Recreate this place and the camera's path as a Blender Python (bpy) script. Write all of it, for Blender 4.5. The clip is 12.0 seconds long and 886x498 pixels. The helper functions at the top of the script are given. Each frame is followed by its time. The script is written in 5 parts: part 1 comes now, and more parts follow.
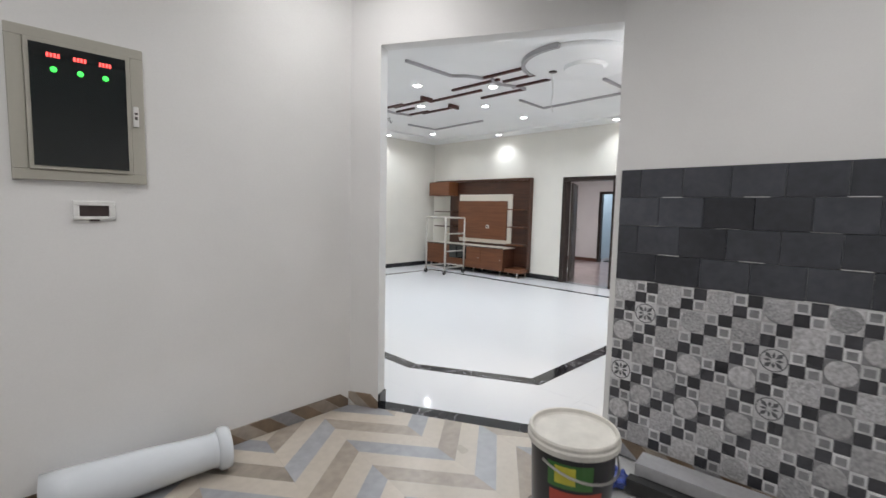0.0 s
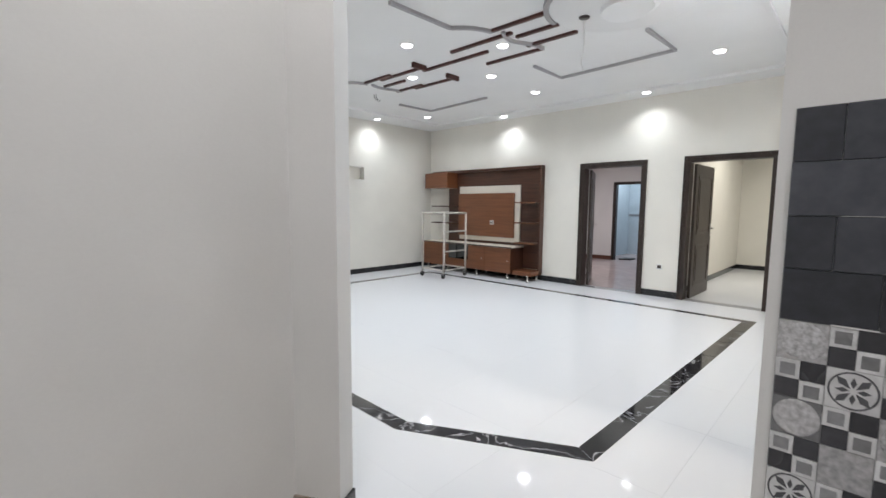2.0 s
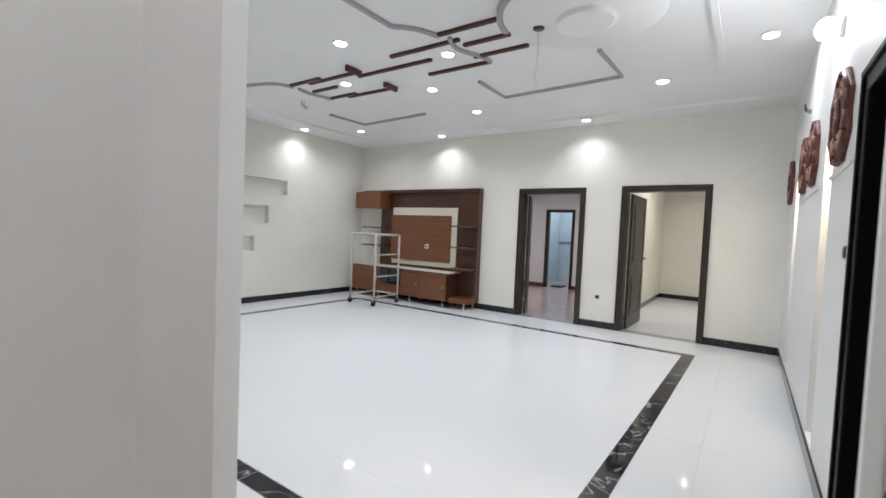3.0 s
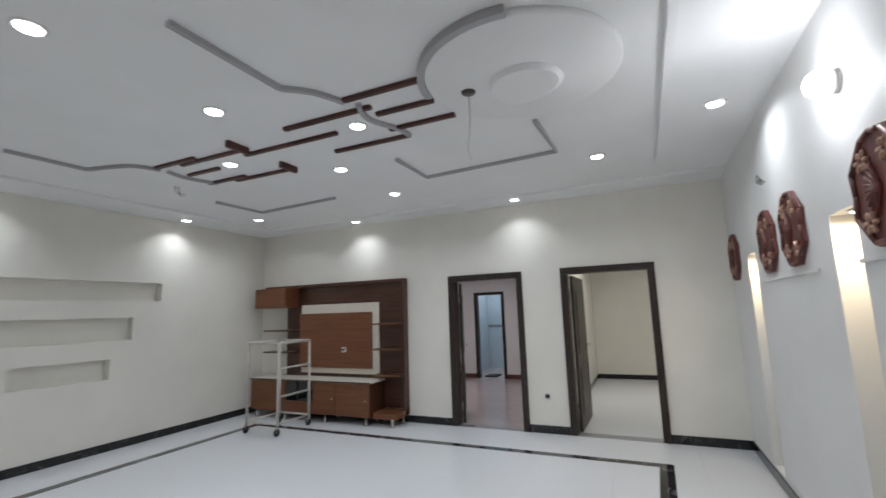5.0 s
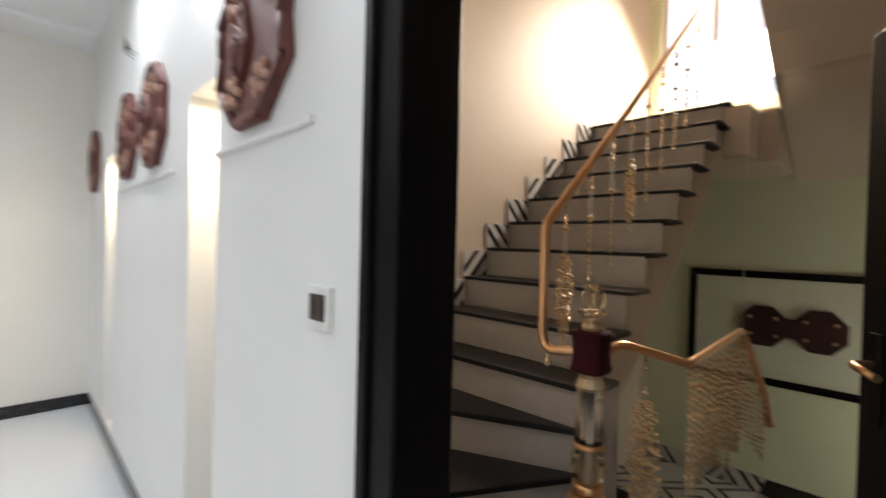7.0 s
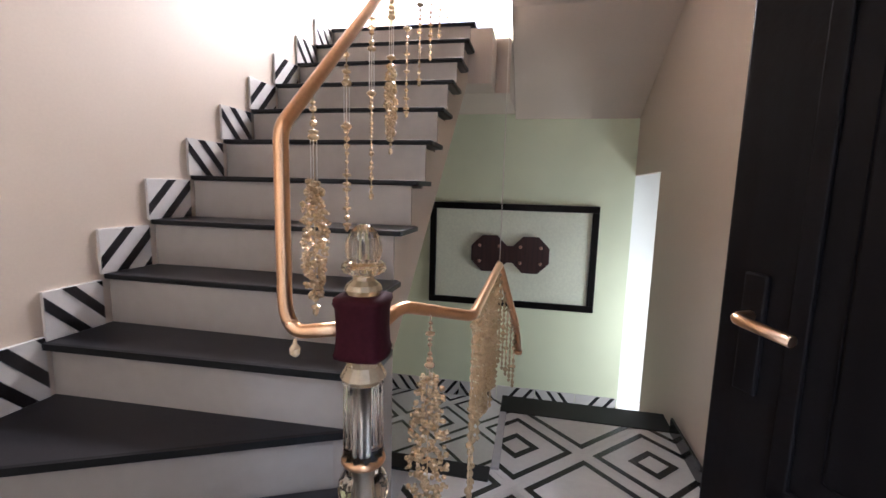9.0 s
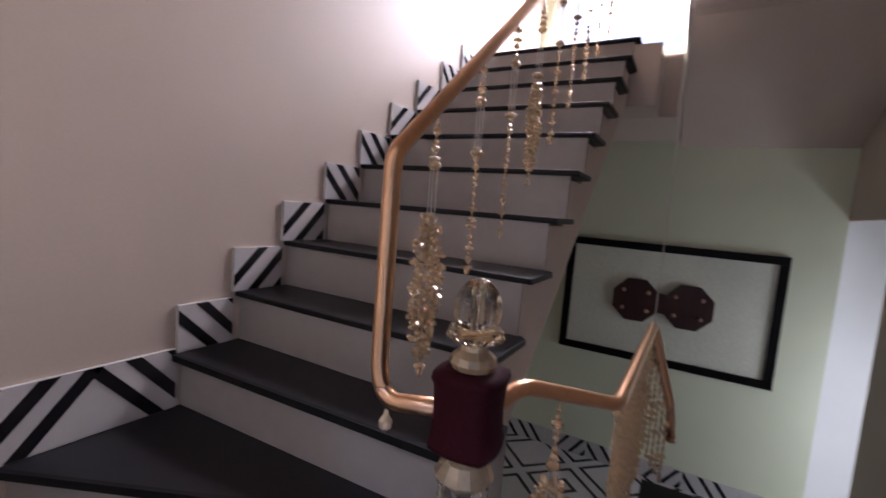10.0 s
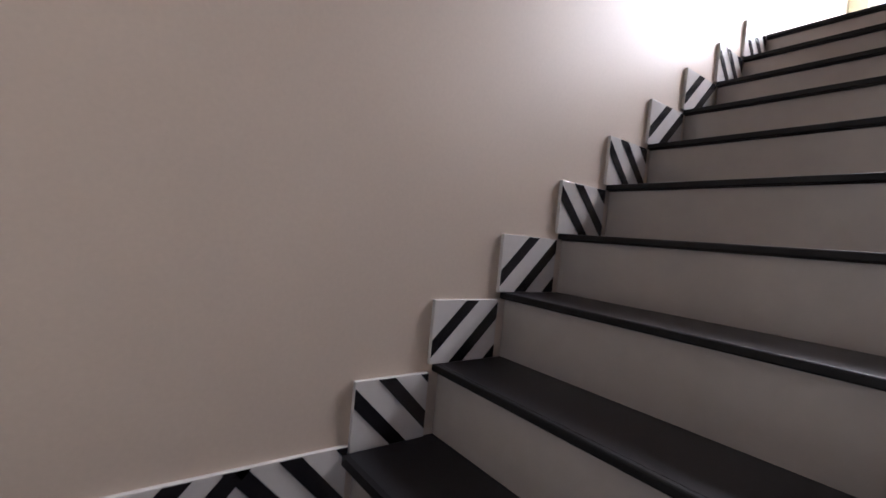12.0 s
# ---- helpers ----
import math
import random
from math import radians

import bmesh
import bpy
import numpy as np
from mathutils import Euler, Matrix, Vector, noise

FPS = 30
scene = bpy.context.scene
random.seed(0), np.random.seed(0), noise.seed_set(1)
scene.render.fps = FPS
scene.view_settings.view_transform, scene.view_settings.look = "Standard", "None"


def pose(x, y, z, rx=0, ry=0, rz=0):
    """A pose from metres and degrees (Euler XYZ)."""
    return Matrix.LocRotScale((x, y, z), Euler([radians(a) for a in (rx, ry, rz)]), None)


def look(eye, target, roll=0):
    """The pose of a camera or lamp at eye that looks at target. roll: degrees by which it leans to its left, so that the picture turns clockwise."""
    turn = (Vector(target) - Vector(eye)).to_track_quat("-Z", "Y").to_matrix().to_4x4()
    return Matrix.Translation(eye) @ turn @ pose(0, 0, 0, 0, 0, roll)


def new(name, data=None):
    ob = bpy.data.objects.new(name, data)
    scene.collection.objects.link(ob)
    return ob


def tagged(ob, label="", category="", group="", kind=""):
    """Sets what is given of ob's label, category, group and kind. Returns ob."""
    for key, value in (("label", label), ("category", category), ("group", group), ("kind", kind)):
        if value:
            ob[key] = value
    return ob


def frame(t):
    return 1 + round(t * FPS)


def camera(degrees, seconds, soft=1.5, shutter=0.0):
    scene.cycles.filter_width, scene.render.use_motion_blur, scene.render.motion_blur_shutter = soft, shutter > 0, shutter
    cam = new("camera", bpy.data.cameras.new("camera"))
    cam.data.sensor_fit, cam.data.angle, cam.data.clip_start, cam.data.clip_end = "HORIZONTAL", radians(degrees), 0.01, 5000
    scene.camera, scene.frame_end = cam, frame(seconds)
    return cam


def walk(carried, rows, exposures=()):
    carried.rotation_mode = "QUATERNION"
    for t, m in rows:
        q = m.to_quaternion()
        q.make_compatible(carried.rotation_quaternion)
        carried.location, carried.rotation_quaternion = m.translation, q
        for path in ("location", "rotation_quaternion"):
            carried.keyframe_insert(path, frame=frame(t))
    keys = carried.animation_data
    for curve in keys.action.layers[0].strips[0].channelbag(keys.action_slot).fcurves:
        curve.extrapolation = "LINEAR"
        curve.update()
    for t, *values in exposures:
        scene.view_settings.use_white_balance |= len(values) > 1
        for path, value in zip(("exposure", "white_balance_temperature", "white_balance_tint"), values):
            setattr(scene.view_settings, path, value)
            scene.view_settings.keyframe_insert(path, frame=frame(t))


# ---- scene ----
cam = camera(90.6, 12.0, 1.5, 0.4)
PATH = [
    (0, (0.517, 0.316, 1.418), (1.945, 1.706, 1.241), 1.3),
    (0.5, (0.732, 0.509, 1.413), (2.118, 1.94, 1.243), 1.4),
    (1, (0.937, 0.767, 1.401), (2.333, 2.187, 1.216), 1.3),
    (1.5, (1.136, 1.002, 1.364), (2.545, 2.41, 1.181), 0.5),
    (2, (1.392, 1.194, 1.374), (2.826, 2.575, 1.181), 0.5),
    (2.5, (1.593, 1.43, 1.359), (3.17, 2.646, 1.176), 1.1),
    (4.5, (2.377, 2.072, 1.544), (4.086, 3.087, 1.763), 1.0),
    (5, (2.602, 2.191, 1.613), (4.406, 3.006, 1.896), -1.9),
    (5.5, (2.917, 2.139, 1.581), (4.845, 2.629, 1.791), 0.1),
    (6, (3.232, 1.988, 1.515), (5.228, 1.879, 1.582), 1.9),
    (6.5, (3.452, 1.891, 1.5), (5.313, 1.161, 1.567), 2.4),
    (7, (3.67, 1.74, 1.501), (5.095, 0.335, 1.475), 1.5),
    (7.5, (3.845, 1.555, 1.463), (4.868, -0.163, 1.31), 2.4),
    (9.3, (4.048, 1.103, 1.445), (4.432, -0.841, 1.171), 1.3),
    (9.5, (4.06, 1.046, 1.441), (4.58, -0.869, 1.192), 1.1),
    (9.7, (4.085, 0.982, 1.455), (4.797, -0.872, 1.221), 2.8),
    (10, (4.109, 0.927, 1.486), (5.082, -0.811, 1.297), 4.6),
    (10.5, (4.18, 0.839, 1.478), (5.382, -0.755, 1.356), 4.7),
    (11, (4.316, 0.757, 1.469), (5.804, -0.578, 1.416), 4.9),
    (11.5, (4.47, 0.65, 1.444), (6.086, -0.529, 1.42), 4.9),
    (12, (4.67, 0.546, 1.434), (6.282, -0.636, 1.382), 5.4),
]
walk(cam, [(t, look(eye, target, roll)) for t, eye, target, roll in PATH],
     [(0, -0.03, 6400, 12), (2.5, -0.05, 6400, 12), (4.5, -0.72, 6300, 12), (5.2, -0.72, 6300, 12), (6.0, -0.30, 6400, 11), (6.5, -0.26, 6500, 11), (6.9, -0.08, 6450, 12), (7.6, 0.3, 6400, 13), (9.3, 1.15, 5000, 18), (9.6, 0.88, 5000, 20), (10.0, 0.0, 5050, 27), (11, -0.26, 5050, 26), (11.5, -0.26, 5050, 24), (12, -0.05, 5000, 18)])


random.seed(7)

# ---- world and light ----
world = bpy.data.worlds.new("world")
scene.world = world
world.use_nodes = True
wn = world.node_tree.nodes
sky = wn.new("ShaderNodeTexSky")
sky.sky_type, sky.sun_disc = "NISHITA", False
sky.sun_elevation, sky.sun_rotation = radians(45), radians(150)
world.node_tree.links.new(sky.outputs[0], wn["Background"].inputs[0])
wn["Background"].inputs[1].default_value = 0.15
sky.dust_density = 3.0
CEIL = 3.12


def disc_lamp(x, y, z, watts, colour=(1, 0.98, 0.95), size=0.13, spread=150):
    d = bpy.data.lights.new("lamp_light", "AREA")
    d.shape, d.size, d.energy, d.color, d.spread = "DISK", size, watts, colour, radians(spread)
    ob = new("lamp_light", d)
    ob.location = (x, y, z)
    return ob


def panel_light(name, eye, target, w, h, watts, colour):
    d = bpy.data.lights.new(name, "AREA")
    d.shape, d.size, d.size_y, d.energy, d.color = "RECTANGLE", w, h, watts, colour
    ob = new(name, d)
    ob.matrix_world = look(eye, target)
    return ob


# daylight through the window over the stair landing, and a light added beside the lower landing for the bright strip
panel_light("window_daylight", (4.74, -3.2, 3.7), (4.74, -2.55, 2.7), 0.95, 1.45, 170, (1.0, 0.86, 0.68)).data.spread = radians(140)
panel_light("added_strip_light", (2.2, -2.6, 0.3), (4.5, -2.6, -0.2), 0.7, 1.0, 15, (1.0, 0.95, 0.76))


# ---- materials ----
def place(n, l):
    """Where on its object a point lies, moved by chance from object to object so that no two pieces share a pattern."""
    co, info, k, add = n.new("ShaderNodeTexCoord"), n.new("ShaderNodeObjectInfo"), n.new("ShaderNodeMath"), n.new("ShaderNodeVectorMath")
    k.operation, k.inputs[1].default_value = "MULTIPLY", 60.0
    l.new(info.outputs["Random"], k.inputs[0])
    l.new(co.outputs["Object"], add.inputs[0])
    l.new(k.outputs[0], add.inputs[1])
    return add.outputs[0]


def mat(name, base, rough=0.5, metal=0.0, grain=0.06, scale=40.0, patch=0.05, bump=0.0, spec=0.5, vary=0.0, clear=0.0):
    """A procedural surface: base colour with fine grain, broad patches, relief and variation from piece to piece."""
    m = bpy.data.materials.new(name)
    m.use_nodes = True
    nt = m.node_tree
    n, l = nt.nodes, nt.links
    b = n["Principled BSDF"]
    b.inputs["Roughness"].default_value, b.inputs["Metallic"].default_value = rough, metal
    b.inputs["Specular IOR Level"].default_value = spec
    b.inputs["Coat Weight"].default_value = clear
    b.inputs["Coat Roughness"].default_value = 0.08
    co = place(n, l)
    fine, broad = n.new("ShaderNodeTexNoise"), n.new("ShaderNodeTexNoise")
    fine.inputs["Scale"].default_value, fine.inputs["Detail"].default_value = scale, 4
    broad.inputs["Scale"].default_value, broad.inputs["Detail"].default_value = 1.7, 3
    l.new(co, fine.inputs["Vector"])
    l.new(co, broad.inputs["Vector"])
    value = None
    for tex, amount in ((fine, grain), (broad, patch)):
        r = n.new("ShaderNodeMapRange")
        r.inputs[1].default_value, r.inputs[2].default_value = 0.3, 0.7
        r.inputs[3].default_value, r.inputs[4].default_value = 1 - amount, 1 + amount
        l.new(tex.outputs["Fac"], r.inputs[0])
        if value is None:
            value = r.outputs[0]
        else:
            k = n.new("ShaderNodeMath")
            k.operation = "MULTIPLY"
            l.new(value, k.inputs[0]), l.new(r.outputs[0], k.inputs[1])
            value = k.outputs[0]
    if vary:
        info = n.new("ShaderNodeObjectInfo")
        r = n.new("ShaderNodeMapRange")
        r.inputs[3].default_value, r.inputs[4].default_value = 1 - vary, 1 + vary
        l.new(info.outputs["Random"], r.inputs[0])
        k = n.new("ShaderNodeMath")
        k.operation = "MULTIPLY"
        l.new(value, k.inputs[0]), l.new(r.outputs[0], k.inputs[1])
        value = k.outputs[0]
    h = n.new("ShaderNodeHueSaturation")
    h.inputs["Color"].default_value = (*base, 1)
    l.new(value, h.inputs["Value"])
    l.new(h.outputs[0], b.inputs["Base Color"])
    rr = n.new("ShaderNodeMapRange")
    rr.inputs[3].default_value, rr.inputs[4].default_value = max(0.02, rough * 0.8), min(1, rough * 1.2)
    l.new(broad.outputs["Fac"], rr.inputs[0])
    l.new(rr.outputs[0], b.inputs["Roughness"])
    if bump:
        bp = n.new("ShaderNodeBump")
        bp.inputs["Strength"].default_value, bp.inputs["Distance"].default_value = bump, 0.003
        l.new(fine.outputs["Fac"], bp.inputs["Height"])
        l.new(bp.outputs[0], b.inputs["Normal"])
    return m


def marble(name, base, vein, rough=0.06, scale=2.2, width=0.03, strength=1.0, vary=0.0):
    """Polished stone with thin wandering veins."""
    m = mat(name, base, rough, 0, 0.03, 30, 0.04, 0, 0.5, vary)
    n, l = m.node_tree.nodes, m.node_tree.links
    b = n["Principled BSDF"]
    old = b.inputs["Base Color"].links[0].from_socket
    co = place(n, l)
    warp = n.new("ShaderNodeTexNoise")
    warp.inputs["Scale"].default_value, warp.inputs["Detail"].default_value = scale, 5
    warp.inputs["Distortion"].default_value = 0.9
    l.new(co, warp.inputs["Vector"])
    d = n.new("ShaderNodeMath")
    d.operation = "SUBTRACT"
    d.inputs[1].default_value = 0.5
    l.new(warp.outputs["Fac"], d.inputs[0])
    a = n.new("ShaderNodeMath")
    a.operation = "ABSOLUTE"
    l.new(d.outputs[0], a.inputs[0])
    r = n.new("ShaderNodeMapRange")
    r.inputs[1].default_value, r.inputs[2].default_value = 0.0, width
    r.inputs[3].default_value, r.inputs[4].default_value = strength, 0.0
    l.new(a.outputs[0], r.inputs[0])
    mx = n.new("ShaderNodeMix")
    mx.data_type = "RGBA"
    mx.inputs[7].default_value = (*vein, 1)
    l.new(r.outputs[0], mx.inputs[0])
    l.new(old, mx.inputs[6])
    l.new(mx.outputs[2], b.inputs["Base Color"])
    return m


def wood(name, base, dark, rough=0.35, scale=7.0, along="z"):
    """Veneer with long grain along one axis."""
    m = mat(name, base, rough, 0, 0.05, 90, 0.06, 0.15)
    n, l = m.node_tree.nodes, m.node_tree.links
    b = n["Principled BSDF"]
    old = b.inputs["Base Color"].links[0].from_socket
    co, mp, w = n.new("ShaderNodeTexCoord"), n.new("ShaderNodeMapping"), n.new("ShaderNodeTexNoise")
    s = {"x": (0.06, 1, 1), "y": (1, 0.06, 1), "z": (1, 1, 0.06)}[along]
    mp.inputs["Scale"].default_value = [scale * 5 * k for k in s]
    w.inputs["Scale"].default_value, w.inputs["Detail"].default_value = 1.0, 4
    l.new(co.outputs["Object"], mp.inputs[0]), l.new(mp.outputs[0], w.inputs["Vector"])
    r = n.new("ShaderNodeMapRange")
    r.inputs[1].default_value, r.inputs[2].default_value = 0.4, 0.7
    l.new(w.outputs["Fac"], r.inputs[0])
    mx = n.new("ShaderNodeMix")
    mx.data_type = "RGBA"
    mx.inputs[7].default_value = (*dark, 1)
    l.new(r.outputs[0], mx.inputs[0]), l.new(old, mx.inputs[6]), l.new(mx.outputs[2], b.inputs["Base Color"])
    return m


def glow(name, colour, strength):
    m = bpy.data.materials.new(name)
    m.use_nodes = True
    b = m.node_tree.nodes["Principled BSDF"]
    b.inputs["Base Color"].default_value = (*colour, 1)
    b.inputs["Emission Color"].default_value = (*colour, 1)
    b.inputs["Emission Strength"].default_value = strength
    return m


def glass(name, colour, rough=0.02):
    m = bpy.data.materials.new(name)
    m.use_nodes = True
    b = m.node_tree.nodes["Principled BSDF"]
    b.inputs["Base Color"].default_value = (*colour, 1)
    b.inputs["Transmission Weight"].default_value = 1.0
    b.inputs["Roughness"].default_value, b.inputs["IOR"].default_value = rough, 1.45
    return m


WALL = mat("white_wall_paint", (0.79, 0.785, 0.775), 0.55, 0, 0.012, 120, 0.03, 0.05, 0.3)
CREAM = mat("cream_wall_paint", (0.80, 0.775, 0.715), 0.5, 0, 0.012, 120, 0.03, 0.05, 0.3)
MINT = mat("mint_wall_paint", (0.68, 0.72, 0.53), 0.5, 0, 0.015, 120, 0.04, 0.05, 0.3)
PLASTER = mat("ceiling_plaster", (0.87, 0.87, 0.87), 0.6, 0, 0.01, 80, 0.02, 0.03, 0.2)
# grey that puts the shade of ceiling steps and grooves into the colour
STEP_SHADE = mat("grey_step_shade", (0.40, 0.39, 0.40), 0.6, 0, 0.02, 80, 0.03)
BROWN = wood("dark_brown_ceiling_wood", (0.085, 0.024, 0.018), (0.04, 0.012, 0.01), 0.4, 8, "y")
MARBLE_W = mat("white_floor_marble", (0.665, 0.677, 0.70), 0.6, 0, 0.0, 14, 0.0, 0, 0.3)
MARBLE_W.node_tree.nodes["Principled BSDF"].inputs["Coat Weight"].default_value = 0.4
MARBLE_W.node_tree.links.remove(MARBLE_W.node_tree.nodes["Principled BSDF"].inputs["Roughness"].links[0])
MARBLE_W.node_tree.nodes["Principled BSDF"].inputs["Roughness"].default_value = 0.6
MARBLE_W.node_tree.nodes["Principled BSDF"].inputs["Coat Roughness"].default_value = 0.05
MARBLE_K = marble("black_marble", (0.018, 0.018, 0.022), (0.55, 0.55, 0.58), 0.06, 3.2, 0.012, 0.8)
SKIRT_K = marble("black_skirting_marble", (0.012, 0.012, 0.014), (0.2, 0.2, 0.2), 0.12, 3.0, 0.008, 0.5)
GROUT = mat("grey_grout", (0.45, 0.45, 0.45), 0.8, 0, 0.1, 150, 0.05)
PANEL_W = wood("warm_brown_laminate", (0.185, 0.069, 0.029), (0.135, 0.048, 0.021), 0.32, 6, "y")
PANEL_D = wood("dark_brown_laminate", (0.080, 0.030, 0.016), (0.050, 0.018, 0.010), 0.35, 6, "y")
PANEL_C = mat("cream_laminate", (0.68, 0.63, 0.55), 0.35, 0, 0.02, 60, 0.03)
FRAME_D = wood("dark_stained_door_wood", (0.034, 0.021, 0.016), (0.018, 0.011, 0.009), 0.35, 7, "z")
DOOR_D = wood("dark_door_veneer", (0.050, 0.036, 0.028), (0.030, 0.021, 0.016), 0.4, 7, "z")
DOOR_B = wood("black_brown_door_veneer", (0.006, 0.005, 0.005), (0.004, 0.003, 0.003), 0.4, 7, "z")
DOOR_B.node_tree.nodes["Principled BSDF"].inputs["Specular IOR Level"].default_value = 0.12
MASKWOOD = wood("carved_red_brown_wood", (0.15, 0.042, 0.032), (0.08, 0.022, 0.018), 0.45, 9, "z")
MASKGOLD = mat("worn_pale_gilding", (0.40, 0.23, 0.16), 0.5, 0.1, 0.15, 60, 0.1)
METAL_W = mat("white_painted_steel", (0.50, 0.465, 0.425), 0.5, 0, 0.12, 60, 0.2, 0.05)
RUBBER = mat("black_rubber", (0.02, 0.02, 0.02), 0.6)
STEEL = mat("brushed_steel", (0.55, 0.54, 0.52), 0.3, 1.0, 0.05, 90)
PLASTIC_W = mat("white_plastic", (0.78, 0.78, 0.76), 0.35)
PLASTIC_D = mat("dark_brown_plastic", (0.05, 0.035, 0.032), 0.3)
BOXGREY = mat("taupe_painted_metal", (0.42, 0.405, 0.35), 0.4, 0, 0.02, 60, 0.03)
BLACKGLASS = mat("black_glass", (0.004, 0.007, 0.008), 0.04, 0, 0, 10, 0, 0, 0.85)
RED = glow("red_digits", (1.0, 0.08, 0.07), 2.2)
GREEN = glow("green_indicator", (0.06, 0.9, 0.10), 1.6)
LAMPGLOW = glow("downlight_diffuser", (1.0, 0.99, 0.97), 9.0)
WARMGLOW = glow("warm_diffuser", (1.0, 0.86, 0.62), 8.0)
SLATE = mat("dark_slate_tile", (0.054, 0.057, 0.068), 0.33, 0, 0.18, 25, 0.25, 0.35, 0.5, 0.35)
TILE_G = mat("grey_stone_tile", (0.47, 0.465, 0.475), 0.3, 0, 0.3, 60, 0.12, 0.1, 0.5, 0.22)
TILE_L = mat("pale_grey_tile", (0.66, 0.66, 0.67), 0.25, 0, 0.10, 40, 0.1, 0, 0.5, 0.12)
TILE_M = mat("embossed_grey_tile", (0.43, 0.43, 0.44), 0.28, 0, 0.35, 90, 0.15, 0.15, 0.5, 0.2)
TILE_D = mat("charcoal_tile", (0.055, 0.055, 0.062), 0.28, 0, 0.12, 40, 0.1, 0, 0.5, 0.35)
ORNAMENT = mat("dark_grey_tile_print", (0.11, 0.11, 0.12), 0.28)
TILE_I = mat("mid_grey_tile", (0.26, 0.26, 0.27), 0.28, 0, 0.12, 40, 0.1, 0, 0.5, 0.2)
ZIG_C = mat("cream_floor_tile", (0.50, 0.45, 0.385), 0.3, 0, 0.05, 25, 0.06, 0, 0.5, 0.05)
ZIG_T = mat("tan_floor_tile", (0.32, 0.275, 0.23), 0.3, 0, 0.14, 18, 0.1, 0, 0.5, 0.14)
ZIG_B = mat("blue_grey_floor_tile", (0.30, 0.305, 0.325), 0.3, 0, 0.10, 18, 0.08, 0, 0.5, 0.1)
BROWNSKIRT = mat("brown_skirting_tile", (0.20, 0.145, 0.10), 0.3, 0, 0.2, 14, 0.2, 0, 0.5, 0.3)
GRANITE = mat("dark_grey_granite", (0.014, 0.013, 0.0155), 0.36, 0, 0.3, 220, 0.12, 0.05, 0.28)
GRANITE_K = mat("black_granite_edge", (0.007, 0.007, 0.008), 0.45, 0, 0.15, 200, 0.05, 0, 0.2)
RISER = mat("pale_marble_riser", (0.34, 0.305, 0.28), 0.22, 0, 0.03, 20, 0.05, 0, 0.5, 0.04)
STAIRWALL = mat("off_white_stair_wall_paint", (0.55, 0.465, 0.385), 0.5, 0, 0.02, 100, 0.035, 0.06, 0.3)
STRIPE_W = mat("white_marble_tile", (0.56, 0.54, 0.525), 0.2, 0, 0.03, 30, 0.04)
STRIPE_K = mat("black_tile_stripe", (0.012, 0.011, 0.013), 0.22)
GOLD = mat("rose_gold_metal", (0.66, 0.40, 0.22), 0.3, 1.0, 0.05, 60, 0.08)
CRYSTAL = mat("champagne_acrylic", (0.88, 0.68, 0.42), 0.07, 0.1, 0.1, 60, 0.1, 0, 0.9)
ORNWOOD = wood("black_brown_carved_wood", (0.040, 0.012, 0.010), (0.02, 0.006, 0.005), 0.45, 9, "z")
CRYSTAL.node_tree.nodes["Principled BSDF"].inputs["Transmission Weight"].default_value = 0.6
AMBER = glass("warm_cut_crystal", (0.86, 0.74, 0.56), 0.04)
CLEAR = glass("clear_acrylic", (0.95, 0.90, 0.82))
VELVET = mat("burgundy_velvet", (0.034, 0.005, 0.008), 0.8, 0, 0.15, 90, 0.15, 0.1, 0.12)
GLASS = glass("window_glass", (1, 1, 1))
WARMSLOT = mat("ivory_niche_paint", (0.80, 0.76, 0.66), 0.5, 0, 0.01, 100, 0.02)
PINKFLOOR = marble("pinkish_grey_floor", (0.44, 0.37, 0.36), (0.36, 0.30, 0.30), 0.2, 2.0, 0.05, 0.4)
BATH = mat("pale_blue_bath_tile", (0.52, 0.58, 0.62), 0.15, 0, 0.04, 30, 0.05)
LINER = mat("pale_grey_floor_line", (0.42, 0.40, 0.42), 0.2, 0, 0.05, 40, 0.05)


# ---- mesh helpers ----
def box(bm, x0, y0, z0, x1, y1, z1):
    v = [bm.verts.new((x, y, z)) for x in (x0, x1) for y in (y0, y1) for z in (z0, z1)]
    for f in ((0, 1, 3, 2), (4, 6, 7, 5), (0, 4, 5, 1), (2, 3, 7, 6), (0, 2, 6, 4), (1, 5, 7, 3)):
        bm.faces.new([v[i] for i in f])
    return v


def bevelled(bm, width=0.004, segments=2):
    bmesh.ops.bevel(bm, geom=list(bm.edges), offset=width, segments=segments, profile=0.5, affect="EDGES")
    return bm


def bbox(x0, y0, z0, x1, y1, z1, bevel=0.003):
    bm = bmesh.new()
    box(bm, x0, y0, z0, x1, y1, z1)
    bmesh.ops.recalc_face_normals(bm, faces=bm.faces)
    if bevel:
        bevelled(bm, bevel)
    return bm


def prism(points, z0, z1):
    """An upright prism over a plan outline."""
    bm = bmesh.new()
    lo = [bm.verts.new((x, y, z0)) for x, y in points]
    hi = [bm.verts.new((x, y, z1)) for x, y in points]
    bm.faces.new(lo[::-1]), bm.faces.new(hi)
    k = len(points)
    for i in range(k):
        bm.faces.new((lo[i], lo[(i + 1) % k], hi[(i + 1) % k], hi[i]))
    bmesh.ops.recalc_face_normals(bm, faces=bm.faces)
    return bm


